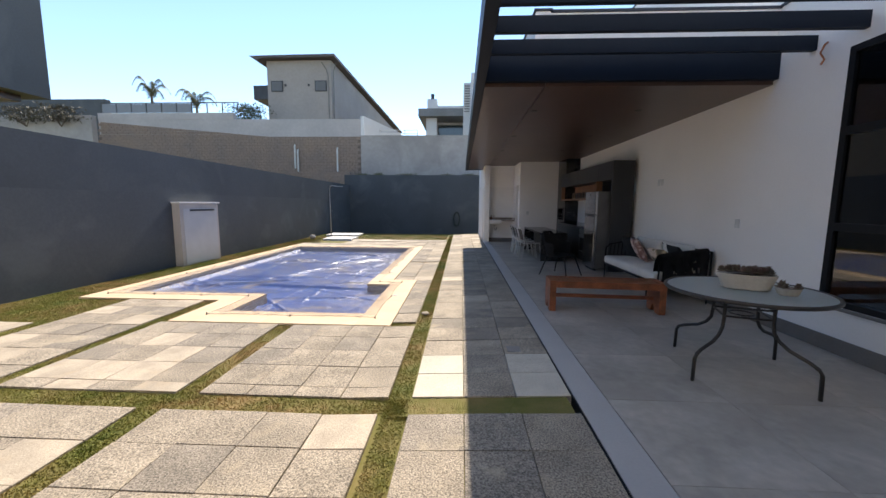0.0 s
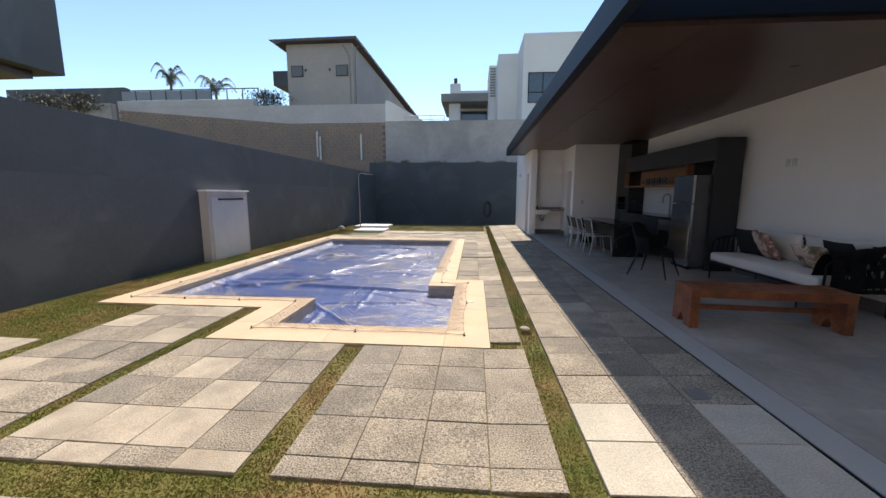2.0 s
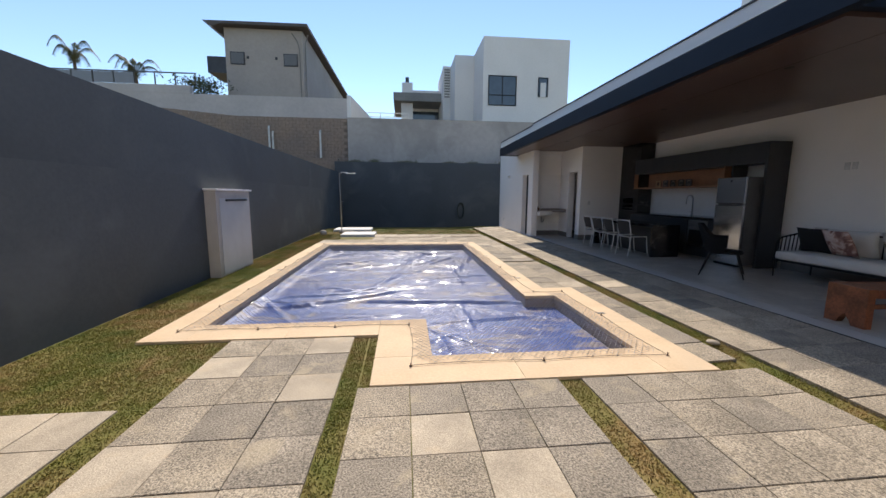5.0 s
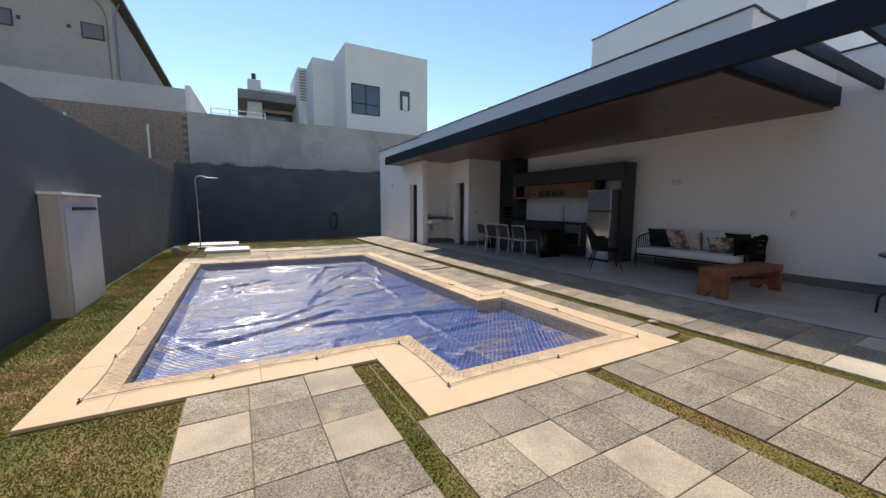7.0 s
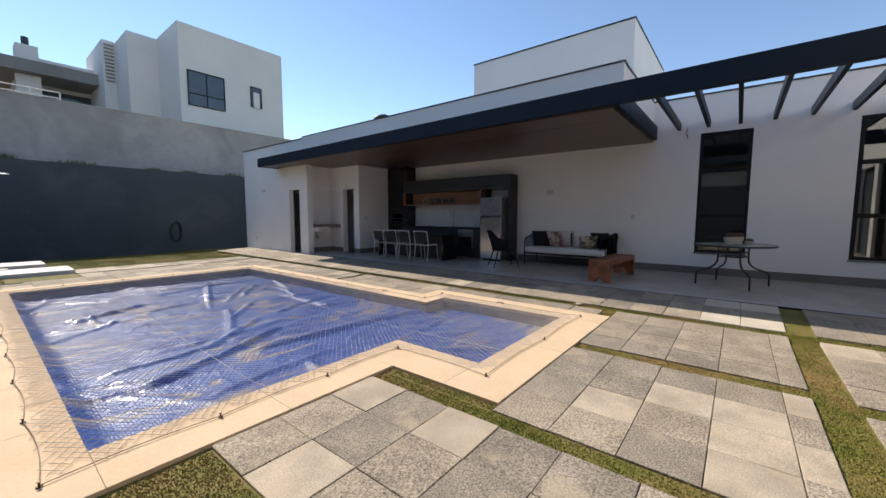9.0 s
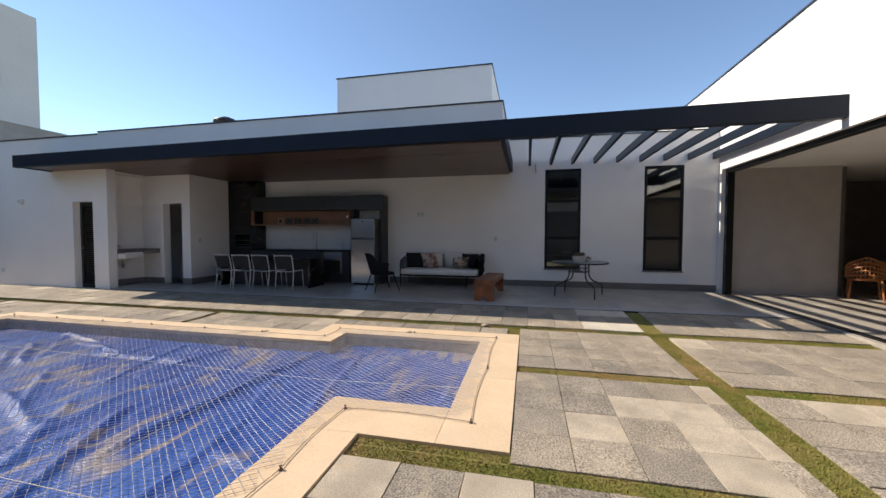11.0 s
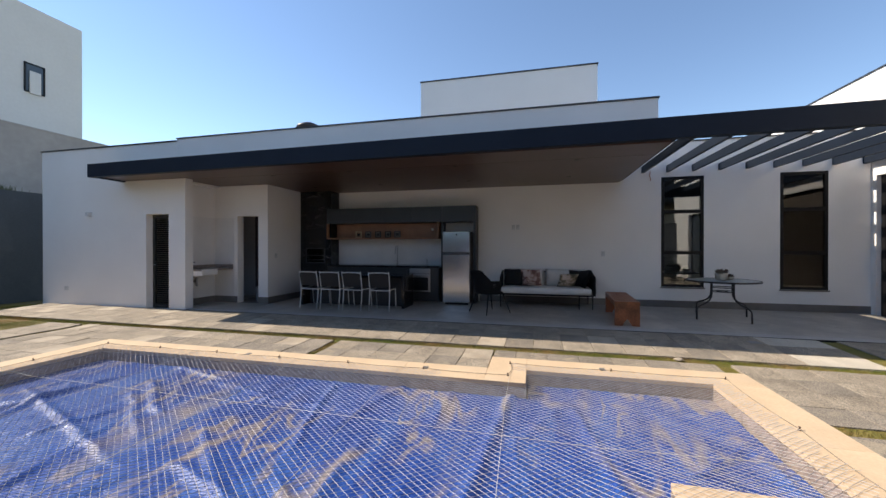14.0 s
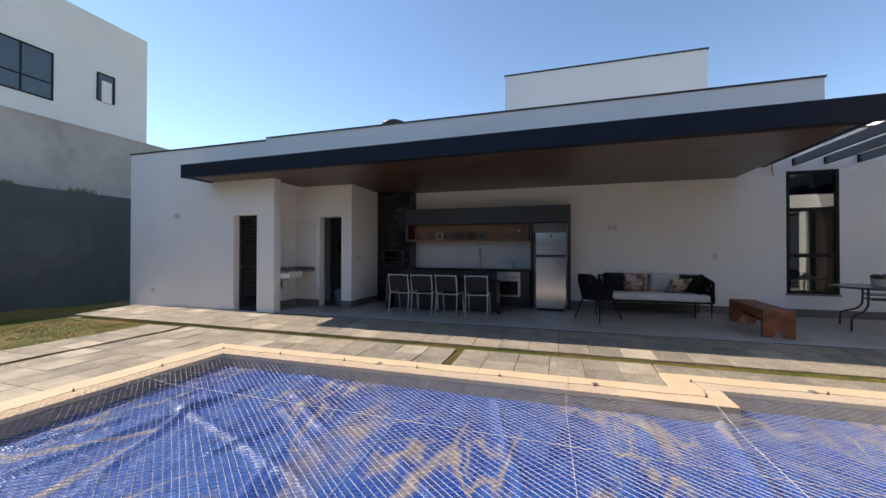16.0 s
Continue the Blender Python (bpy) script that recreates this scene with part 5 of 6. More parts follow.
def dining_chair():
    """Faces +x."""
    c = empty("dining_chair", label="white tubular metal chair with black sling seat at the table", category="chair", group="chairs at the dining table")
    r = 0.012
    for s in (-1, 1):
        y = 0.225 * s
        bm = bmesh.new()
        tube(bm, [(-0.26, y, 0.0), (-0.22, y, 0.25), (-0.20, y, 0.45), (-0.232, y, 0.64), (-0.28, y, 0.845)], r, 8)
        part("back_leg", bm, tubem, c, smooth=True)
        bm = bmesh.new()
        tube(bm, [(0.26, y, 0.0), (0.22, y, 0.25), (0.20, y, 0.45), (-0.20, y, 0.45)], r, 8)
        part("front_leg", bm, tubem, c, smooth=True)
    bm = bmesh.new()
    tube(bm, [(-0.205, -0.225, 0.44), (-0.205, 0.225, 0.44)], r * 0.9, 8)
    part("crossbar", bm, tubem, c, smooth=True)
    bm = bmesh.new()
    tube(bm, [(0.20, -0.225, 0.44), (0.20, 0.225, 0.44)], r * 0.9, 8)
    part("crossbar", bm, tubem, c, smooth=True)
    bm = bmesh.new()
    tube(bm, [(-0.272, -0.225, 0.815), (-0.292, -0.1, 0.828), (-0.292, 0.1, 0.828), (-0.272, 0.225, 0.815)], r, 8)
    part("top_rail", bm, tubem, c, smooth=True)
    bm = bmesh.new()
    bmesh.ops.create_grid(bm, x_segments=8, y_segments=6, size=0.5)
    for v in bm.verts:
        x, y = v.co.x, v.co.y
        v.co = Vector((x * 0.40, y * 0.43, 0.452 - 0.018 * (1 - (2 * x) ** 2)))
    bmesh.ops.solidify(bm, geom=bm.faces[:], thickness=0.006)
    part("seat", bm, sling, c)
    bm = bmesh.new()
    bmesh.ops.create_grid(bm, x_segments=8, y_segments=6, size=0.5)
    for v in bm.verts:
        x, y = v.co.x, v.co.y
        t = x + 0.5
        v.co = Vector((-0.213 - 0.075 * t - 0.012 * (1 - (2 * y) ** 2), y * 0.43, 0.53 + 0.275 * t))
    bmesh.ops.solidify(bm, geom=bm.faces[:], thickness=0.006)
    part("backrest", bm, sling, c)
    return c


ch = dining_chair()
ch.matrix_basis = pose(2.14, 10.38, PZ, 0, 0, 4)
for y, rz in ((10.98, -3), (11.54, 2), (12.04, -4)):
    copy_thing(ch, pose(2.12, y, PZ, 0, 0, rz))

# ---- porch seating ----
blk = mat("black_woven_rope", (0.010, 0.010, 0.011), 0.7, spec=0.2, var=0.1, fine=80, bump=0.5)
ac = empty("armchair", (2.36, 8.05, PZ), -45, label="black woven open-lattice armchair on thin splayed legs", category="armchair")
bm = bmesh.new()
ang = [radians(a) for a in range(84, 277, 7)]


def shell(a, t):
    k = 1 - abs(math.degrees(a) - 180) / 90
    hgt = 0.25 + 0.22 * max(min((k - 0.35) / 0.35, 1), 0)
    return Vector(((0.26 + 0.07 * t) * math.cos(a) * (1 + 0.25 * t * max(k, 0)), (0.29 + 0.05 * t) * math.sin(a), 0.42 + hgt * t))


rows = 8
for j in range(rows + 1):
    tube(bm, [shell(a, j / rows) for a in ang], 0.016 if j in (0, rows) else 0.010, 5)
for i in range(len(ang) - 1):
    for s in (0, 1):
        pts = [shell(ang[i + ((j + s) % 2)], j / rows) for j in range(rows + 1)]
        tube(bm, pts, 0.015, 5)
part("backrest", bm, blk, ac)
bm = bmesh.new()
grid = [[bm.verts.new(shell(a, t * 0.58) * 0.985) for a in ang] for t in (0, 0.33, 0.66, 1.0)]
for g0, g1 in zip(grid, grid[1:]):
    for i in range(len(ang) - 1):
        bm.faces.new((g0[i], g0[i + 1], g1[i + 1], g1[i]))
bmesh.ops.solidify(bm, geom=bm.faces[:], thickness=0.01)
part("woven_shell", bm, blk, ac)
bm = bmesh.new()
lathe(bm, [(0.20, 0.395), (0.275, 0.40), (0.285, 0.42), (0.26, 0.445), (0.12, 0.45)], sides=24, sx=1.0, sy=1.05)
part("seat", bm, blk, ac, smooth=True)
for x, y in ((0.19, 0.2), (0.19, -0.2), (-0.19, 0.2), (-0.19, -0.2)):
    bm = bmesh.new()
    tube(bm, [(x, y, 0.41), (x * 1.65, y * 1.5, 0.0)], 0.018, 8, r2=0.010)
    part("leg", bm, M["black"], ac)


def pillow_bm(w, h, t, seed=0, n=14):
    r = random.Random(seed)
    bm = bmesh.new()
    bmesh.ops.create_grid(bm, x_segments=n, y_segments=n, size=0.5)
    top = list(bm.verts)
    bmesh.ops.duplicate(bm, geom=bm.faces[:])
    bm.verts.ensure_lookup_table()
    half = len(top)
    for i, v in enumerate(bm.verts):
        u, q = v.co.x * 2, v.co.y * 2
        s = 1 if i < half else -1
        k = max(1 - u * u, 0) ** 0.45 * max(1 - q * q, 0) ** 0.45
        z = s * t / 2 * k * (1 + 0.12 * noise.noise(Vector((u * 2, q * 2, seed * 3.1 + s))))
        pin = 1 - 0.10 * (1 - abs(q)) * abs(u) ** 3 * 0.6
        pin2 = 1 - 0.10 * (1 - abs(u)) * abs(q) ** 3 * 0.6
        v.co = Vector((u * w / 2 * pin, q * h / 2 * pin2, z))
    bmesh.ops.remove_doubles(bm, verts=bm.verts, dist=0.0005)
    return bm


cream = mat("cream_upholstery", (0.72, 0.69, 0.64), 0.9, var=0.05, fine=150, bump=0.3)
so = empty("sofa", (3.98, 5.86, PZ), label="cream cushioned sofa on a thin black frame by the white wall", category="sofa")
part("frame", boxes((-0.80, -0.02, 0.0, 0.03, 0.28, 0.31), (-0.80, -0.02, 2.02, 2.05, 0.28, 0.31), (-0.80, -0.77, 0.03, 2.02, 0.28, 0.31), (-0.05, -0.02, 0.03, 2.02, 0.28, 0.31), (-0.77, -0.05, 0.03, 2.02, 0.29, 0.30)), M["black"], so)
for x, y in ((-0.78, 0.02), (-0.78, 2.03), (-0.04, 0.02), (-0.04, 2.03), (-0.78, 0.30)):
    bm = bmesh.new()
    tube(bm, [(x, y, 0.29), (x, y, 0.0)], 0.016, 8, r2=0.010)
    part("leg", bm, M["black"], so)
part("seat", boxes((-0.81, -0.10, 0.04, 2.02, 0.311, 0.455), bevel=0.04), cream, so, smooth=True)
for y0 in (0.10, 1.02):
    bm = pillow_bm(0.44, 0.90, 0.17, 3 + int(y0))
    bm.transform(Matrix.Translation((-0.17, y0 + 0.46, 0.65)) @ Matrix.Rotation(radians(78), 4, "Y"))
    part("back_cushion", bm, cream, so, smooth=True)
for y in (-0.01, 2.04):
    bm = bmesh.new()
    tube(bm, [(-0.78, y, 0.30), (-0.77, y, 0.60), (-0.70, y, 0.68), (-0.30, y, 0.76), (-0.10, y, 0.80), (-0.04, y, 0.77), (-0.04, y, 0.30)], 0.014, 8)
    part("armrest", bm, blk, so)
    for k in range(9):
        x = -0.70 + 0.075 * k
        bm = bmesh.new()
        tube(bm, [(x, y, 0.30), (x + 0.03, y, 0.69 + 0.008 * k)], 0.009, 5)
        part("arm_cord", bm, blk, so)
bm = bmesh.new()
tube(bm, [(-0.03, 0.0, 0.78), (-0.03, 2.04, 0.78)], 0.014, 8)
part("back_rail", bm, blk, so)
for k in range(16):
    bm = bmesh.new()
    tube(bm, [(-0.03, 0.1 + 0.123 * k, 0.30), (-0.03, 0.1 + 0.123 * k, 0.78)], 0.009, 5)
    part("back_cord", bm, blk, so)


def print_material(name, a, b, c):
    m = mat(name, a, 0.85, var=0.05, fine=150, bump=0.2)
    n, l = m.node_tree.nodes, m.node_tree.links
    v = n.new("ShaderNodeTexNoise")
    v.inputs["Scale"].default_value, v.inputs["Detail"].default_value, v.inputs["Distortion"].default_value = 7, 2, 1.2
    r = n.new("ShaderNodeValToRGB")
    e = r.color_ramp.elements
    e[0].position, e[0].color = 0.40, (*b, 1)
    e[1].position, e[1].color = 0.60, (*c, 1)
    k = r.color_ramp.elements.new(0.5)
    k.color = (*a, 1)
    tc = n.new("ShaderNodeTexCoord")
    l.new(tc.outputs["Object"], v.inputs["Vector"])
    l.new(v.outputs["Fac"], r.inputs["Fac"])
    l.new(r.outputs["Color"], n["Principled BSDF"].inputs["Base Color"])
    return m


rose = print_material("rose_print", (0.45, 0.29, 0.24), (0.22, 0.11, 0.09), (0.62, 0.50, 0.44))
olive = print_material("floral_print", (0.33, 0.25, 0.16), (0.12, 0.10, 0.06), (0.60, 0.48, 0.40))
blackf = mat("black_cushion", (0.010, 0.010, 0.011), 0.9, var=0.1, fine=90, bump=0.4)
for (x, y, rz, tilt, w, mt, lab, sd) in ((3.58, 7.62, 8, 68, 0.44, blackf, "plain black cushion leaning on the sofa back", 1), (3.53, 7.20, -12, 62, 0.46, rose, "rose patterned cushion leaning on the sofa back", 2),
                                        (3.52, 6.38, 14, 48, 0.42, olive, "olive and rose floral cushion lying back on the sofa", 4), (3.62, 6.12, -6, 64, 0.44, blackf, "plain black cushion at the sofa arm", 5)):
    bm = pillow_bm(w, w, 0.14, sd)
    o = tagged(finish("cushion", bm, mt, smooth=True), lab, "cushion", "cushions on the sofa")
    o.matrix_basis = pose(x, y, 0.52 + 0.5 * w * math.sin(radians(tilt)) + 0.02, 0, 0, rz) @ pose(0, 0, 0, 0, tilt, 0)
# throw over the near arm
bm = bmesh.new()
V = {}
n1, n2 = 26, 20
for i in range(n1 + 1):
    for j in range(n2 + 1):
        u, v = i / n1, j / n2
        s = u * 1.0
        x = 3.22 + 0.66 * v + 0.02 * math.sin(7 * u + 3 * v)
        top = 0.79 + 0.10 * v
        if s < 0.42:
            y, z = 5.86 + 0.02 * math.sin(12 * v) + (0.42 - s) * 0.0 - 0.045, top - (0.42 - s) * 1.0
        elif s < 0.55:
            a = (s - 0.42) / 0.13 * math.pi
            y, z = 5.86 + 0.01 - 0.055 * math.cos(a), top + 0.035 * math.sin(a)
        else:
            y, z = 5.925 + (s - 0.55) * 0.35, top - (s - 0.55) * 0.75
        z += 0.012 * noise.noise(Vector((u * 6, v * 6, 2)))
        y += 0.018 * noise.noise(Vector((u * 4, v * 9, 7)))
        V[i, j] = bm.verts.new((x, y, z))
rt = random.Random(11)
for i in range(n1):
    for j in range(n2):
        if 2 < i < 11 and 3 < j < 18 and rt.random() < 0.16:
            continue
        bm.faces.new((V[i, j], V[i + 1, j], V[i + 1, j + 1], V[i, j + 1]))
bmesh.ops.solidify(bm, geom=bm.faces[:], thickness=0.012)
tagged(finish("throw_blanket", bm, blackf), "black crocheted throw with holes draped over the sofa arm", "blanket")

be = empty("bench", (2.28, 5.50, PZ), -4, label="reddish hardwood slatted bench with slab ends", category="bench")
L, D, H = 0.755, 0.20, 0.42
E_ = 0.085
for y0, y1 in ((-D, -D + 0.035), (D - 0.035, D)):
    part("side_rail", boxes((-L + E_ + 0.001, L - E_ - 0.001, y0, y1, H - 0.09, H), bevel=0.003), M["wood_red"], be)
for k in range(22):
    x = -L + E_ + 0.03 + k * (2 * (L - E_) - 0.06) / 21
    part("slat", boxes((x - 0.022, x + 0.022, -D + 0.037, D - 0.037, H - 0.03, H - 0.004)), M["wood_red"], be)
for s in (-1, 1):
    bm = bmesh.new()
    x0, x1 = sorted((s * L, s * (L - E_)))
    prof = [(-D + 0.001, 0), (-0.075, 0), (-0.05, 0.055), (0, 0.12), (0.05, 0.055), (0.075, 0), (D - 0.001, 0), (D - 0.001, H + 0.004), (-D + 0.001, H + 0.004)]
    a = [bm.verts.new((x0, y, z)) for y, z in prof]
    b = [bm.verts.new((x1, y, z)) for y, z in prof]
    bm.faces.new(a)
    bm.faces.new(b)
    for i in range(len(prof)):
        bm.faces.new((a[i], a[(i + 1) % 9], b[(i + 1) % 9], b[i]))
    part("end_panel", bm, M["wood_red"], be)
part("stretcher", boxes((-L + E_ + 0.001, L - E_ - 0.001, -0.02, 0.02, 0.16, 0.21), bevel=0.003), M["wood_red"], be)

gt_ = empty("glass_table", (2.76, 3.59, PZ), label="round frosted glass garden table with bronze bent-tube legs", category="table")
M["tube_bronze"] = mat("bronze_tube", (0.055, 0.048, 0.042), 0.4, metal=0.3, bump=0.05)
tg = bpy.data.materials.new("pebbled_glass")
tg.use_nodes = True
q = tg.node_tree.nodes["Principled BSDF"]
q.inputs["Base Color"].default_value = (0.62, 0.68, 0.66, 1)
q.inputs["Roughness"].default_value, q.inputs["Transmission Weight"].default_value, q.inputs["IOR"].default_value = 0.32, 0.75, 1.45
bm = bmesh.new()
lathe(bm, [(0.575, 0.722), (0.58, 0.725), (0.58, 0.732), (0.575, 0.735)], sides=64)
part("tabletop", bm, tg, gt_)
bm = bmesh.new()
tube(bm, [(0.59 * math.cos(2 * math.pi * k / 64), 0.59 * math.sin(2 * math.pi * k / 64), 0.725) for k in range(64)], 0.017, 8, closed=True)
part("rim", bm, M["tube_bronze"], gt_, smooth=True)
for k in range(4):
    a = radians(25 + 90 * k)
    c, s = math.cos(a), math.sin(a)
    bm = bmesh.new()
    tube(bm, [(r_ * c, r_ * s, z) for r_, z in ((0.24, 0.72), (0.24, 0.50), (0.25, 0.42), (0.29, 0.36), (0.36, 0.31), (0.50, 0.26), (0.555, 0.23), (0.575, 0.19), (0.58, 0.0))], 0.015, 8)
    part("leg", bm, M["tube_bronze"], gt_, smooth=True)
for z in (0.60, 0.52):
    bm = bmesh.new()
    p4 = [(0.24 * math.cos(radians(25 + 90 * k)), 0.24 * math.sin(radians(25 + 90 * k)), z) for k in range(4)]
    for k in range(4):
        tube(bm, [p4[k], p4[(k + 1) % 4]], 0.009, 6)
    if z == 0.52:
        tube(bm, [(0.09 * math.cos(t), 0.09 * math.sin(t), z) for t in [2 * math.pi * k / 16 for k in range(16)]], 0.006, 6, closed=True)
    part("stretcher", bm, M["tube_bronze"], gt_)

pot_m = mat("cream_planter", (0.60, 0.55, 0.47), 0.6, var=0.06, scale=8)
succ = mat("dusty_succulent", (0.16, 0.16, 0.10), 0.6, var=0.2, scale=20, bump=0.0, color2=(0.22, 0.13, 0.11))
pebb = mat("planter_soil", (0.10, 0.08, 0.06), 0.95)


def square_up(bm, L, W_):
    """Draws a round bowl out towards a rounded rectangle."""
    for v in bm.verts:
        a = math.atan2(v.co.y / W_, v.co.x / L)
        k = 1 / (abs(math.cos(a)) ** 2.6 + abs(math.sin(a)) ** 2.6) ** (1 / 2.6)
        v.co.x, v.co.y = v.co.x * k, v.co.y * k


def planter(x, y, L, W_, H_, n, seed, lab, rz):
    r = random.Random(seed)
    e = empty("planter", (x, y, PZ + 0.737), rz, label=lab, category="planter", group="planters on the glass table")
    bm = bmesh.new()
    lathe(bm, [(0.70, 0.0), (0.80, 0.01), (1.0, H_), (0.93, H_), (0.88, H_ - 0.02), (0.5, H_ - 0.02)], sides=28, sx=L, sy=W_)
    square_up(bm, L, W_)
    part("bowl", bm, pot_m, e)
    bm = bmesh.new()
    lathe(bm, [(0.86, H_ - 0.018), (0.5, H_ - 0.010)], sides=20, sx=L, sy=W_)
    part("soil", bm, pebb, e)
    for q in range(n):
        a, t = r.uniform(0, 6.28), math.sqrt(r.random()) * 0.85
        cx, cy, cz = L * t * math.cos(a), W_ * t * math.sin(a), H_ - 0.008 + r.uniform(0, 0.025) * (L > 0.1)
        s = r.uniform(0.034, 0.06)
        bm = bmesh.new()
        for ring, (m, tilt) in enumerate(((9, 0.35), (7, 0.8), (5, 1.2))):
            for k in range(m):
                b = 2 * math.pi * (k + 0.5 * ring) / m
                d = Vector((math.cos(b) * math.cos(tilt), math.sin(b) * math.cos(tilt), math.sin(tilt))) * s
                w = Vector((-math.sin(b), math.cos(b), 0)) * s * 0.28
                o_ = Vector((cx, cy, cz + 0.008 * ring))
                p = [o_, o_ + d * 0.6 + w, o_ + d, o_ + d * 0.6 - w, o_ + d * 0.55 + Vector((0, 0, 0.008))]
                v = [bm.verts.new(c) for c in p]
                for f in ((0, 1, 4), (1, 2, 4), (2, 3, 4), (3, 0, 4)):
                    bm.faces.new([v[i] for i in f])
        part("succulent", bm, succ, e)


planter(2.77, 3.60, 0.215, 0.105, 0.135, 30, 1, "long cream boat-shaped planter with dry succulents on the glass table", -30)
planter(2.95, 3.38, 0.085, 0.07, 0.06, 4, 2, "small round cream planter with succulents on the glass table", 0)

# ---- wall fittings ----
plate = mat("white_plastic", (0.72, 0.72, 0.70), 0.4, bump=0.0)
for y, z in ((5.53, 1.305), (7.64, 1.97), (7.53, 1.97)):
    e = empty("wall_socket", (WX - 0.001, y, z), label="small white wall socket plate on the white wall", category="socket", group="wall sockets")
    part("plate", boxes((-0.010, 0, -0.04, 0.04, -0.06, 0.06), bevel=0.003), plate, e)
    part("insert", boxes((-0.013, -0.0101, -0.022, 0.022, -0.035, 0.035), bevel=0.001), plate, e)
e = empty("wall_socket", (2.59, 13.459, 1.25), -90 + 180, label="small white wall socket plate beside the barbecue column", category="socket", group="wall sockets")
part("plate", boxes((-0.010, 0, -0.04, 0.04, -0.06, 0.06), bevel=0.003), plate, e)
part("insert", boxes((-0.013, -0.0101, -0.022, 0.022, -0.035, 0.035), bevel=0.001), plate, e)
e = empty("junction_plate", (BX - 0.001, 18.28, 0.46), label="white blank cover plate low on the white block", category="cover plate")
part("plate", boxes((-0.012, 0, -0.06, 0.06, -0.05, 0.05), bevel=0.003), plate, e)
e = empty("wall_lamp", (BX - 0.001, 17.49, 2.25), label="small white square wall lamp on the white block", category="wall lamp")
part("plate", boxes((-0.02, 0, -0.06, 0.06, -0.06, 0.06), bevel=0.004), plate, e)
part("shade", boxes((-0.09, -0.021, -0.045, 0.045, -0.045, 0.045), bevel=0.01), plate, e)
e = empty("roof_vent", (2.5, 12.45, 3.2), label="grey metal roof vent with round cap above the parapet", category="roof vent")
bm = bmesh.new()
lathe(bm, [(0.16, 0), (0.16, 1.1)], sides=20)
part("stack", bm, M["cap"], e, smooth=True)
bm = bmesh.new()
lathe(bm, [(0.20, 1.12), (0.30, 1.14), (0.28, 1.20), (0.10, 1.28)], sides=24)
part("cap", bm, M["cap"], e, smooth=True)
lampm = mat("dark_spot_trim", (0.03, 0.03, 0.03), 0.4)
for y in (6.4, 8.6, 10.8, 12.6):
    for x in (1.4, 3.0):
        bm = bmesh.new()
        lathe(bm, [(0.05, 0.0), (0.05, -0.004), (0.035, -0.005)], sides=16)
        o = tagged(finish("ceiling_spot", bm, lampm), "small dark recessed spotlight in the brown soffit", "ceiling spotlight", "spotlights in the soffit")
        o.location = (x, y, 2.9995)

# pump cabinet
pc = empty("pump_cabinet", (-6.66, 8.95, -0.035), label="pale rendered pump housing with grey hatch against the dark wall", category="pump housing")
part("body", boxes((0, 0.19, 0, 1.42, 0, 1.55), bevel=0.006), mat("beige_render_box", (0.50, 0.46, 0.42), 0.8, var=0.06, bump=0.3), pc)
part("door", boxes((0.192, 0.205, 0.10, 1.34, 0.05, 1.42), bevel=0.003), mat("pale_metal_hatch", (0.52, 0.52, 0.52), 0.5, var=0.04), pc)
part("cap", boxes((-0.0, 0.23, -0.03, 1.45, 1.552, 1.585), bevel=0.004), M["white"], pc)
part("handle", boxes((0.206, 0.222, 0.32, 1.22, 1.36, 1.40), bevel=0.003), M["cap"], pc)

# shower
sh = empty("garden_shower", (-5.70, 17.2, 0.0), label="slim steel garden shower with gooseneck head on dark foot", category="shower")
part("foot", boxes((-0.10, 0.45, -0.10, 0.10, -0.035, 0.05), bevel=0.01), M["cap"], sh)
bm = bmesh.new()
tube(bm, [(0, 0, 0.05), (-0.01, 0, 1.2), (-0.03, 0, 2.15), (-0.02, 0, 2.28), (0.06, 0, 2.34), (0.2, 0, 2.34), (0.3, 0, 2.32)], 0.019, 10)
part("pole", bm, M["steel"], sh, smooth=True)
part("shower_head", boxes((0.22, 0.60, -0.06, 0.06, 2.285, 2.315), bevel=0.008), M["steel"], sh)
bm = bmesh.new()
tube(bm, [(0.0, 0, 1.2), (0.06, 0, 1.2)], 0.018, 8)
part("valve", bm, M["steel"], sh)
for x0, x1, y0, y1, z in ((-6.1, -4.6, 17.6, 18.7, 0.07), (-5.5, -4.3, 15.6, 16.7, 0.07)):
    tagged(finish("shower_slab", boxes((x0, x1, y0, y1, -0.035, z), bevel=0.008), M["white_far"]), "raised pale concrete slab on the lawn beside the garden shower", "slab", "shower slabs")
bm = bmesh.new()
bmesh.ops.create_icosphere(bm, subdivisions=3, radius=0.13)
for v in bm.verts:
    v.co *= 1 + 0.12 * noise.noise(v.co * 9)
    v.co.z *= 0.8
o = tagged(finish("stone", bm, M["render_old"], smooth=True), "rounded brown stone on the lawn by the shower", "stone")
o.location = (-6.25, 16.4, 0.06)
hm = mat("dark_green_hose", (0.02, 0.03, 0.022), 0.5)
e = empty("garden_hose", (0.0, 23.49, 0.62), label="coiled dark garden hose hung on the dark wall", category="hose")
bm = bmesh.new()
for k in range(5):
    tube(bm, [((0.15 + 0.012 * k) * math.cos(t), -0.03 - 0.02 * k, (0.38 + 0.02 * k) * math.sin(t)) for t in [2 * math.pi * i / 24 for i in range(24)]], 0.014, 6, closed=True)
part("coil", bm, hm, e)
part("hook", boxes((-0.03, 0.03, -0.14, 0.0, 0.36, 0.40)), M["cap"], e)

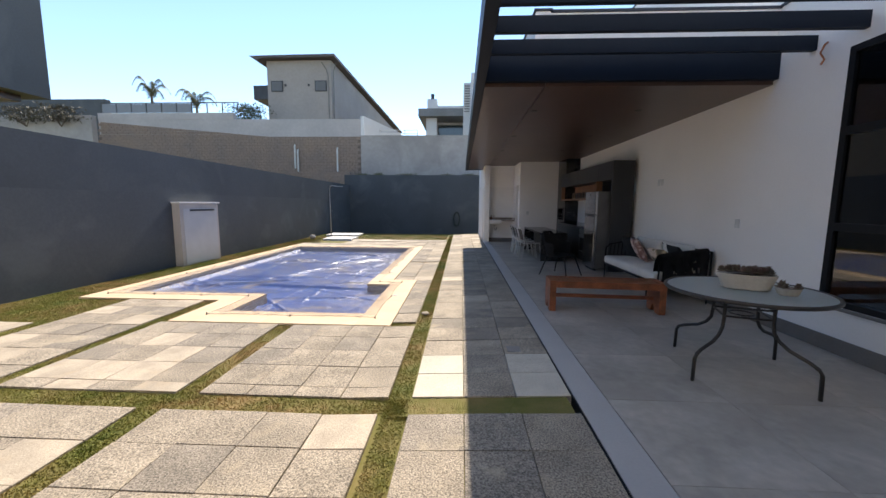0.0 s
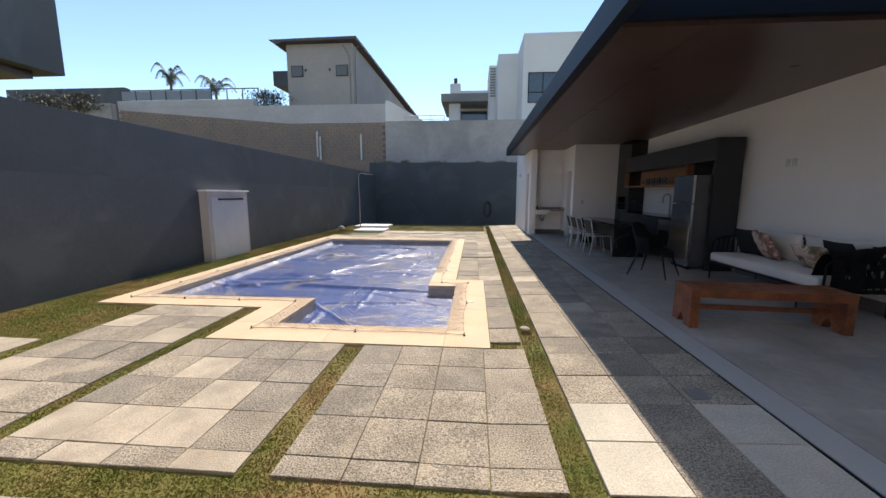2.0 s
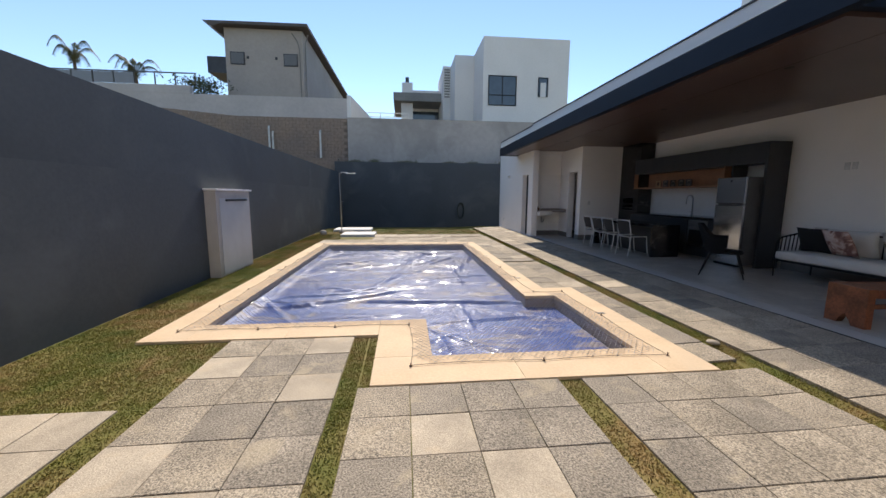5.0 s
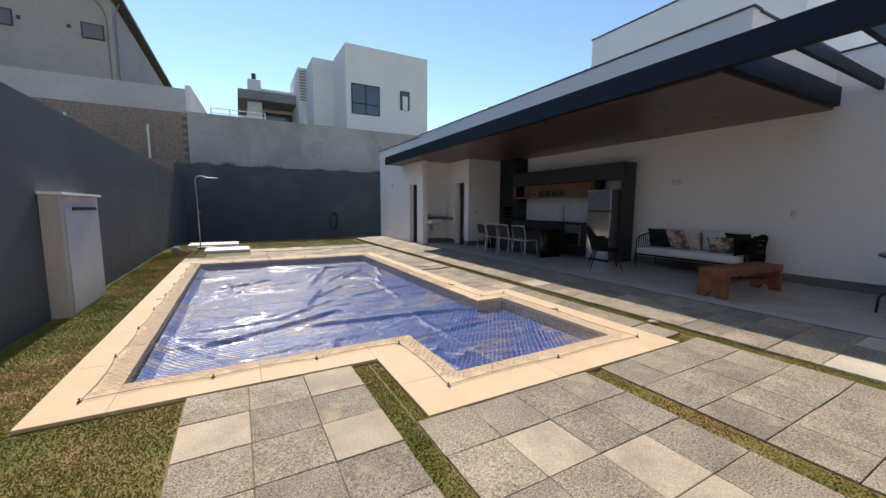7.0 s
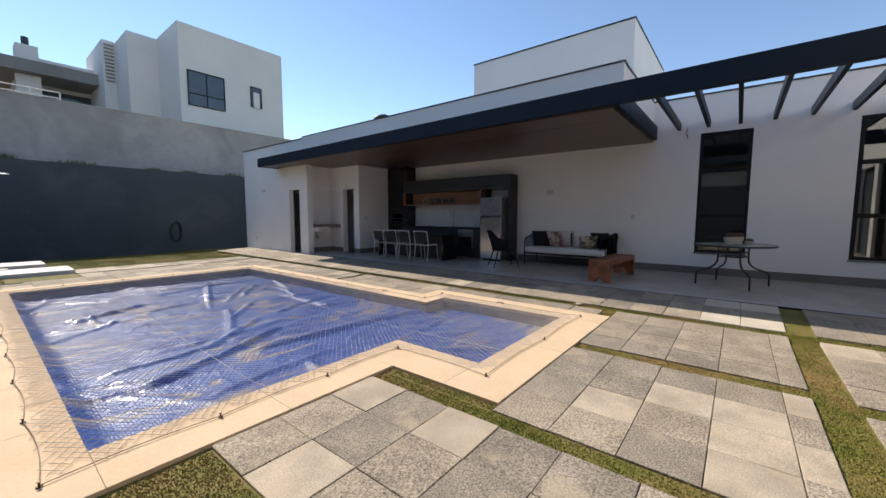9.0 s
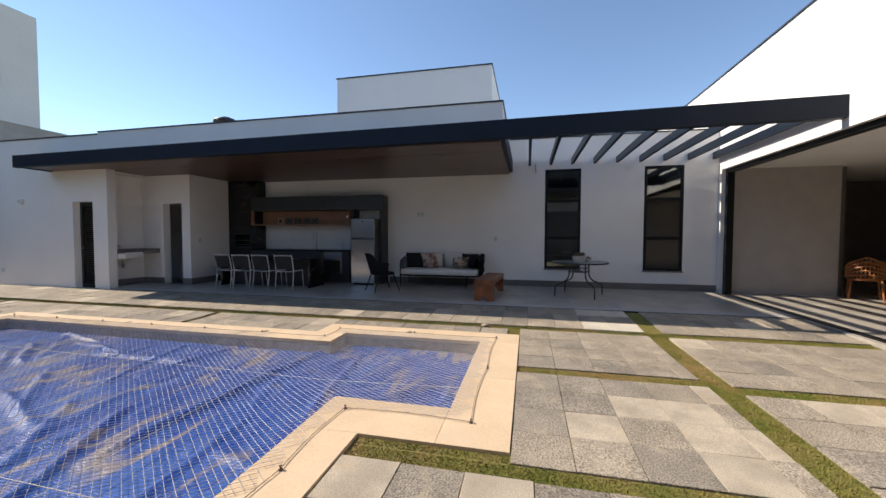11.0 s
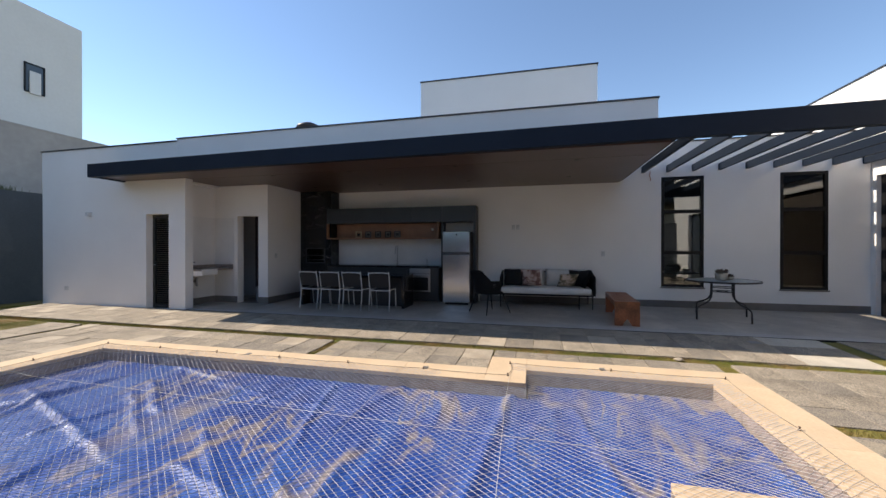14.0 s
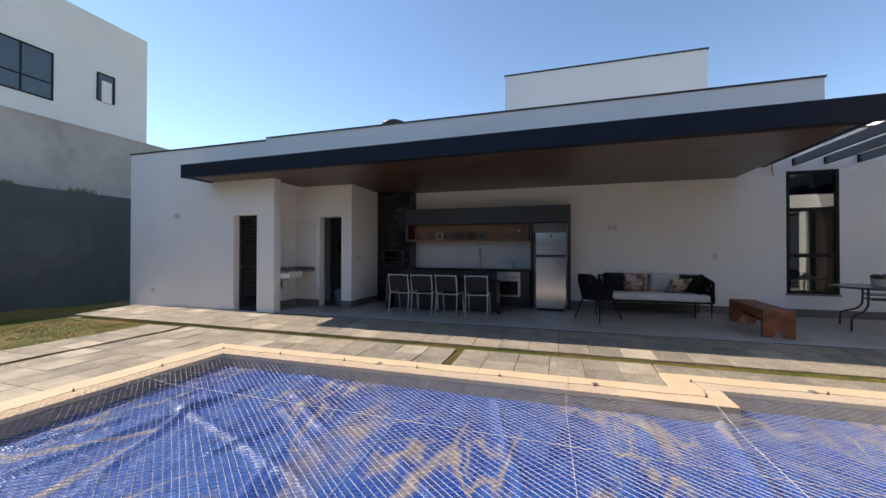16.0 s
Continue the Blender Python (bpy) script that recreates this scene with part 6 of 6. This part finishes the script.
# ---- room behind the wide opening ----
# dark-coloured walls stand for the shade of the deeper room
struct("room_dark", M["room_shade"], (WX + 0.2, WX + 3.2, -2.2, -2.0, 0, 2.95), (WX + 3.0, WX + 3.2, -6.0, -2.2, 0, 2.95))
rat = mat("orange_rattan", (0.50, 0.19, 0.06), 0.5, var=0.2, fine=60, bump=0.3)


def rattan_chair():
    c = empty("rattan_chair", label="orange-brown rattan armchair by the round indoor table", category="chair", group="rattan chairs")
    for x, y in ((0.22, 0.22), (0.22, -0.22), (-0.22, 0.22), (-0.22, -0.22)):
        bm = bmesh.new()
        tube(bm, [(x, y, 0.42), (x * 1.15, y * 1.15, 0)], 0.018, 8)
        part("leg", bm, rat, c)
    bm = bmesh.new()
    lathe(bm, [(0.2, 0.40), (0.27, 0.41), (0.27, 0.45), (0.2, 0.46)], sides=20)
    part("seat", bm, rat, c)
    bm = bmesh.new()
    A = [radians(a) for a in range(80, 281, 12)]

    def sp(a, t):
        k = 1 - abs(math.degrees(a) - 180) / 100
        return Vector((0.27 * math.cos(a) * (1 + 0.1 * t), 0.29 * math.sin(a), 0.44 + (0.22 + 0.25 * max(k, 0)) * t))
    for t in (0.2, 0.4, 0.6, 0.8, 1.0):
        tube(bm, [sp(a, t) for a in A], 0.014, 6)
    for a in A:
        tube(bm, [sp(a, 0), sp(a, 1)], 0.009, 5)
    part("backrest", bm, rat, c)
    for s in (-1, 1):
        bm = bmesh.new()
        tube(bm, [(0.2, 0.2 * s, 0.15), (-0.2, 0.2 * s, 0.15)], 0.01, 6)
        part("stretcher", bm, rat, c)
    return c


rc = rattan_chair()
rc.matrix_basis = pose(3.86, -2.35, PZ - 0.03, 0, 0, 330)
copy_thing(rc, pose(3.2, -3.6, PZ - 0.03, 0, 0, 60))
it = empty("round_table", (4.45, -3.25, PZ - 0.03), label="round dark wood table inside the room", category="table")
bm = bmesh.new()
lathe(bm, [(0.62, 0.70), (0.65, 0.71), (0.65, 0.74), (0.62, 0.75)], sides=40)
part("tabletop", bm, M["wood_red"], it)
bm = bmesh.new()
lathe(bm, [(0.30, 0), (0.28, 0.04), (0.06, 0.10), (0.05, 0.70)], sides=20)
part("pedestal", bm, M["wood_red"], it, smooth=True)

e = empty("conduit", (3.98, 4.52, 3.0), label="short loose orange conduit end hanging at the pergola wall", category="conduit")
bm = bmesh.new()
tube(bm, [(0.045, 0, 0.22), (0.02, 0.0, 0.20), (0.0, 0.02, 0.12), (0.02, -0.01, 0.05), (0.0, 0.0, 0.0)], 0.010, 6)
part("tube", bm, mat("orange_conduit", (0.45, 0.16, 0.05), 0.5), e)


# ---- room behind the tall windows ----
shell = mat("white_shell_seat", (0.75, 0.74, 0.72), 0.4, bump=0.0)


def shell_chair():
    """Faces +x."""
    c = empty("shell_chair", label="white moulded shell chair at the white indoor table", category="chair", group="white chairs at the indoor table")
    bm = bmesh.new()
    bmesh.ops.create_grid(bm, x_segments=10, y_segments=8, size=0.5)
    for v in bm.verts:
        u, w = v.co.x + 0.5, v.co.y
        up = max(0.0, 0.45 - u) / 0.45
        v.co = Vector((0.22 - 0.42 * min(1, (1 - u) * 1.6) - 0.08 * up, w * (0.46 - 0.08 * up), 0.45 + 0.42 * up ** 1.3 + 0.25 * w * w))
    bmesh.ops.solidify(bm, geom=bm.faces[:], thickness=0.008)
    part("seat", bm, shell, c, smooth=True)
    for sx in (-1, 1):
        for sy in (-1, 1):
            bm = bmesh.new()
            tube(bm, [(0.10 * sx, 0.08 * sy, 0.44), (0.23 * sx, 0.21 * sy, 0.0)], 0.013, 6, r2=0.009)
            part("leg", bm, shell, c)
    return c


sc_ = shell_chair()
sc_.matrix_basis = pose(8.0, -1.25, PZ - 0.03, 0, 0, 215)
copy_thing(sc_, pose(7.5, -1.75, PZ - 0.03, 0, 0, 230))
st_ = empty("white_table", (7.6, -2.6, PZ - 0.03), label="white rectangular indoor dining table on slim legs", category="table")
part("tabletop", boxes((-0.5, 0.9, -0.45, 0.45, 0.71, 0.75), bevel=0.005), shell, st_)
for x, y in ((-0.44, -0.39), (-0.44, 0.39), (0.84, -0.39), (0.84, 0.39)):
    part("leg", boxes((x - 0.025, x + 0.025, y - 0.025, y + 0.025, 0, 0.71)), shell, st_)
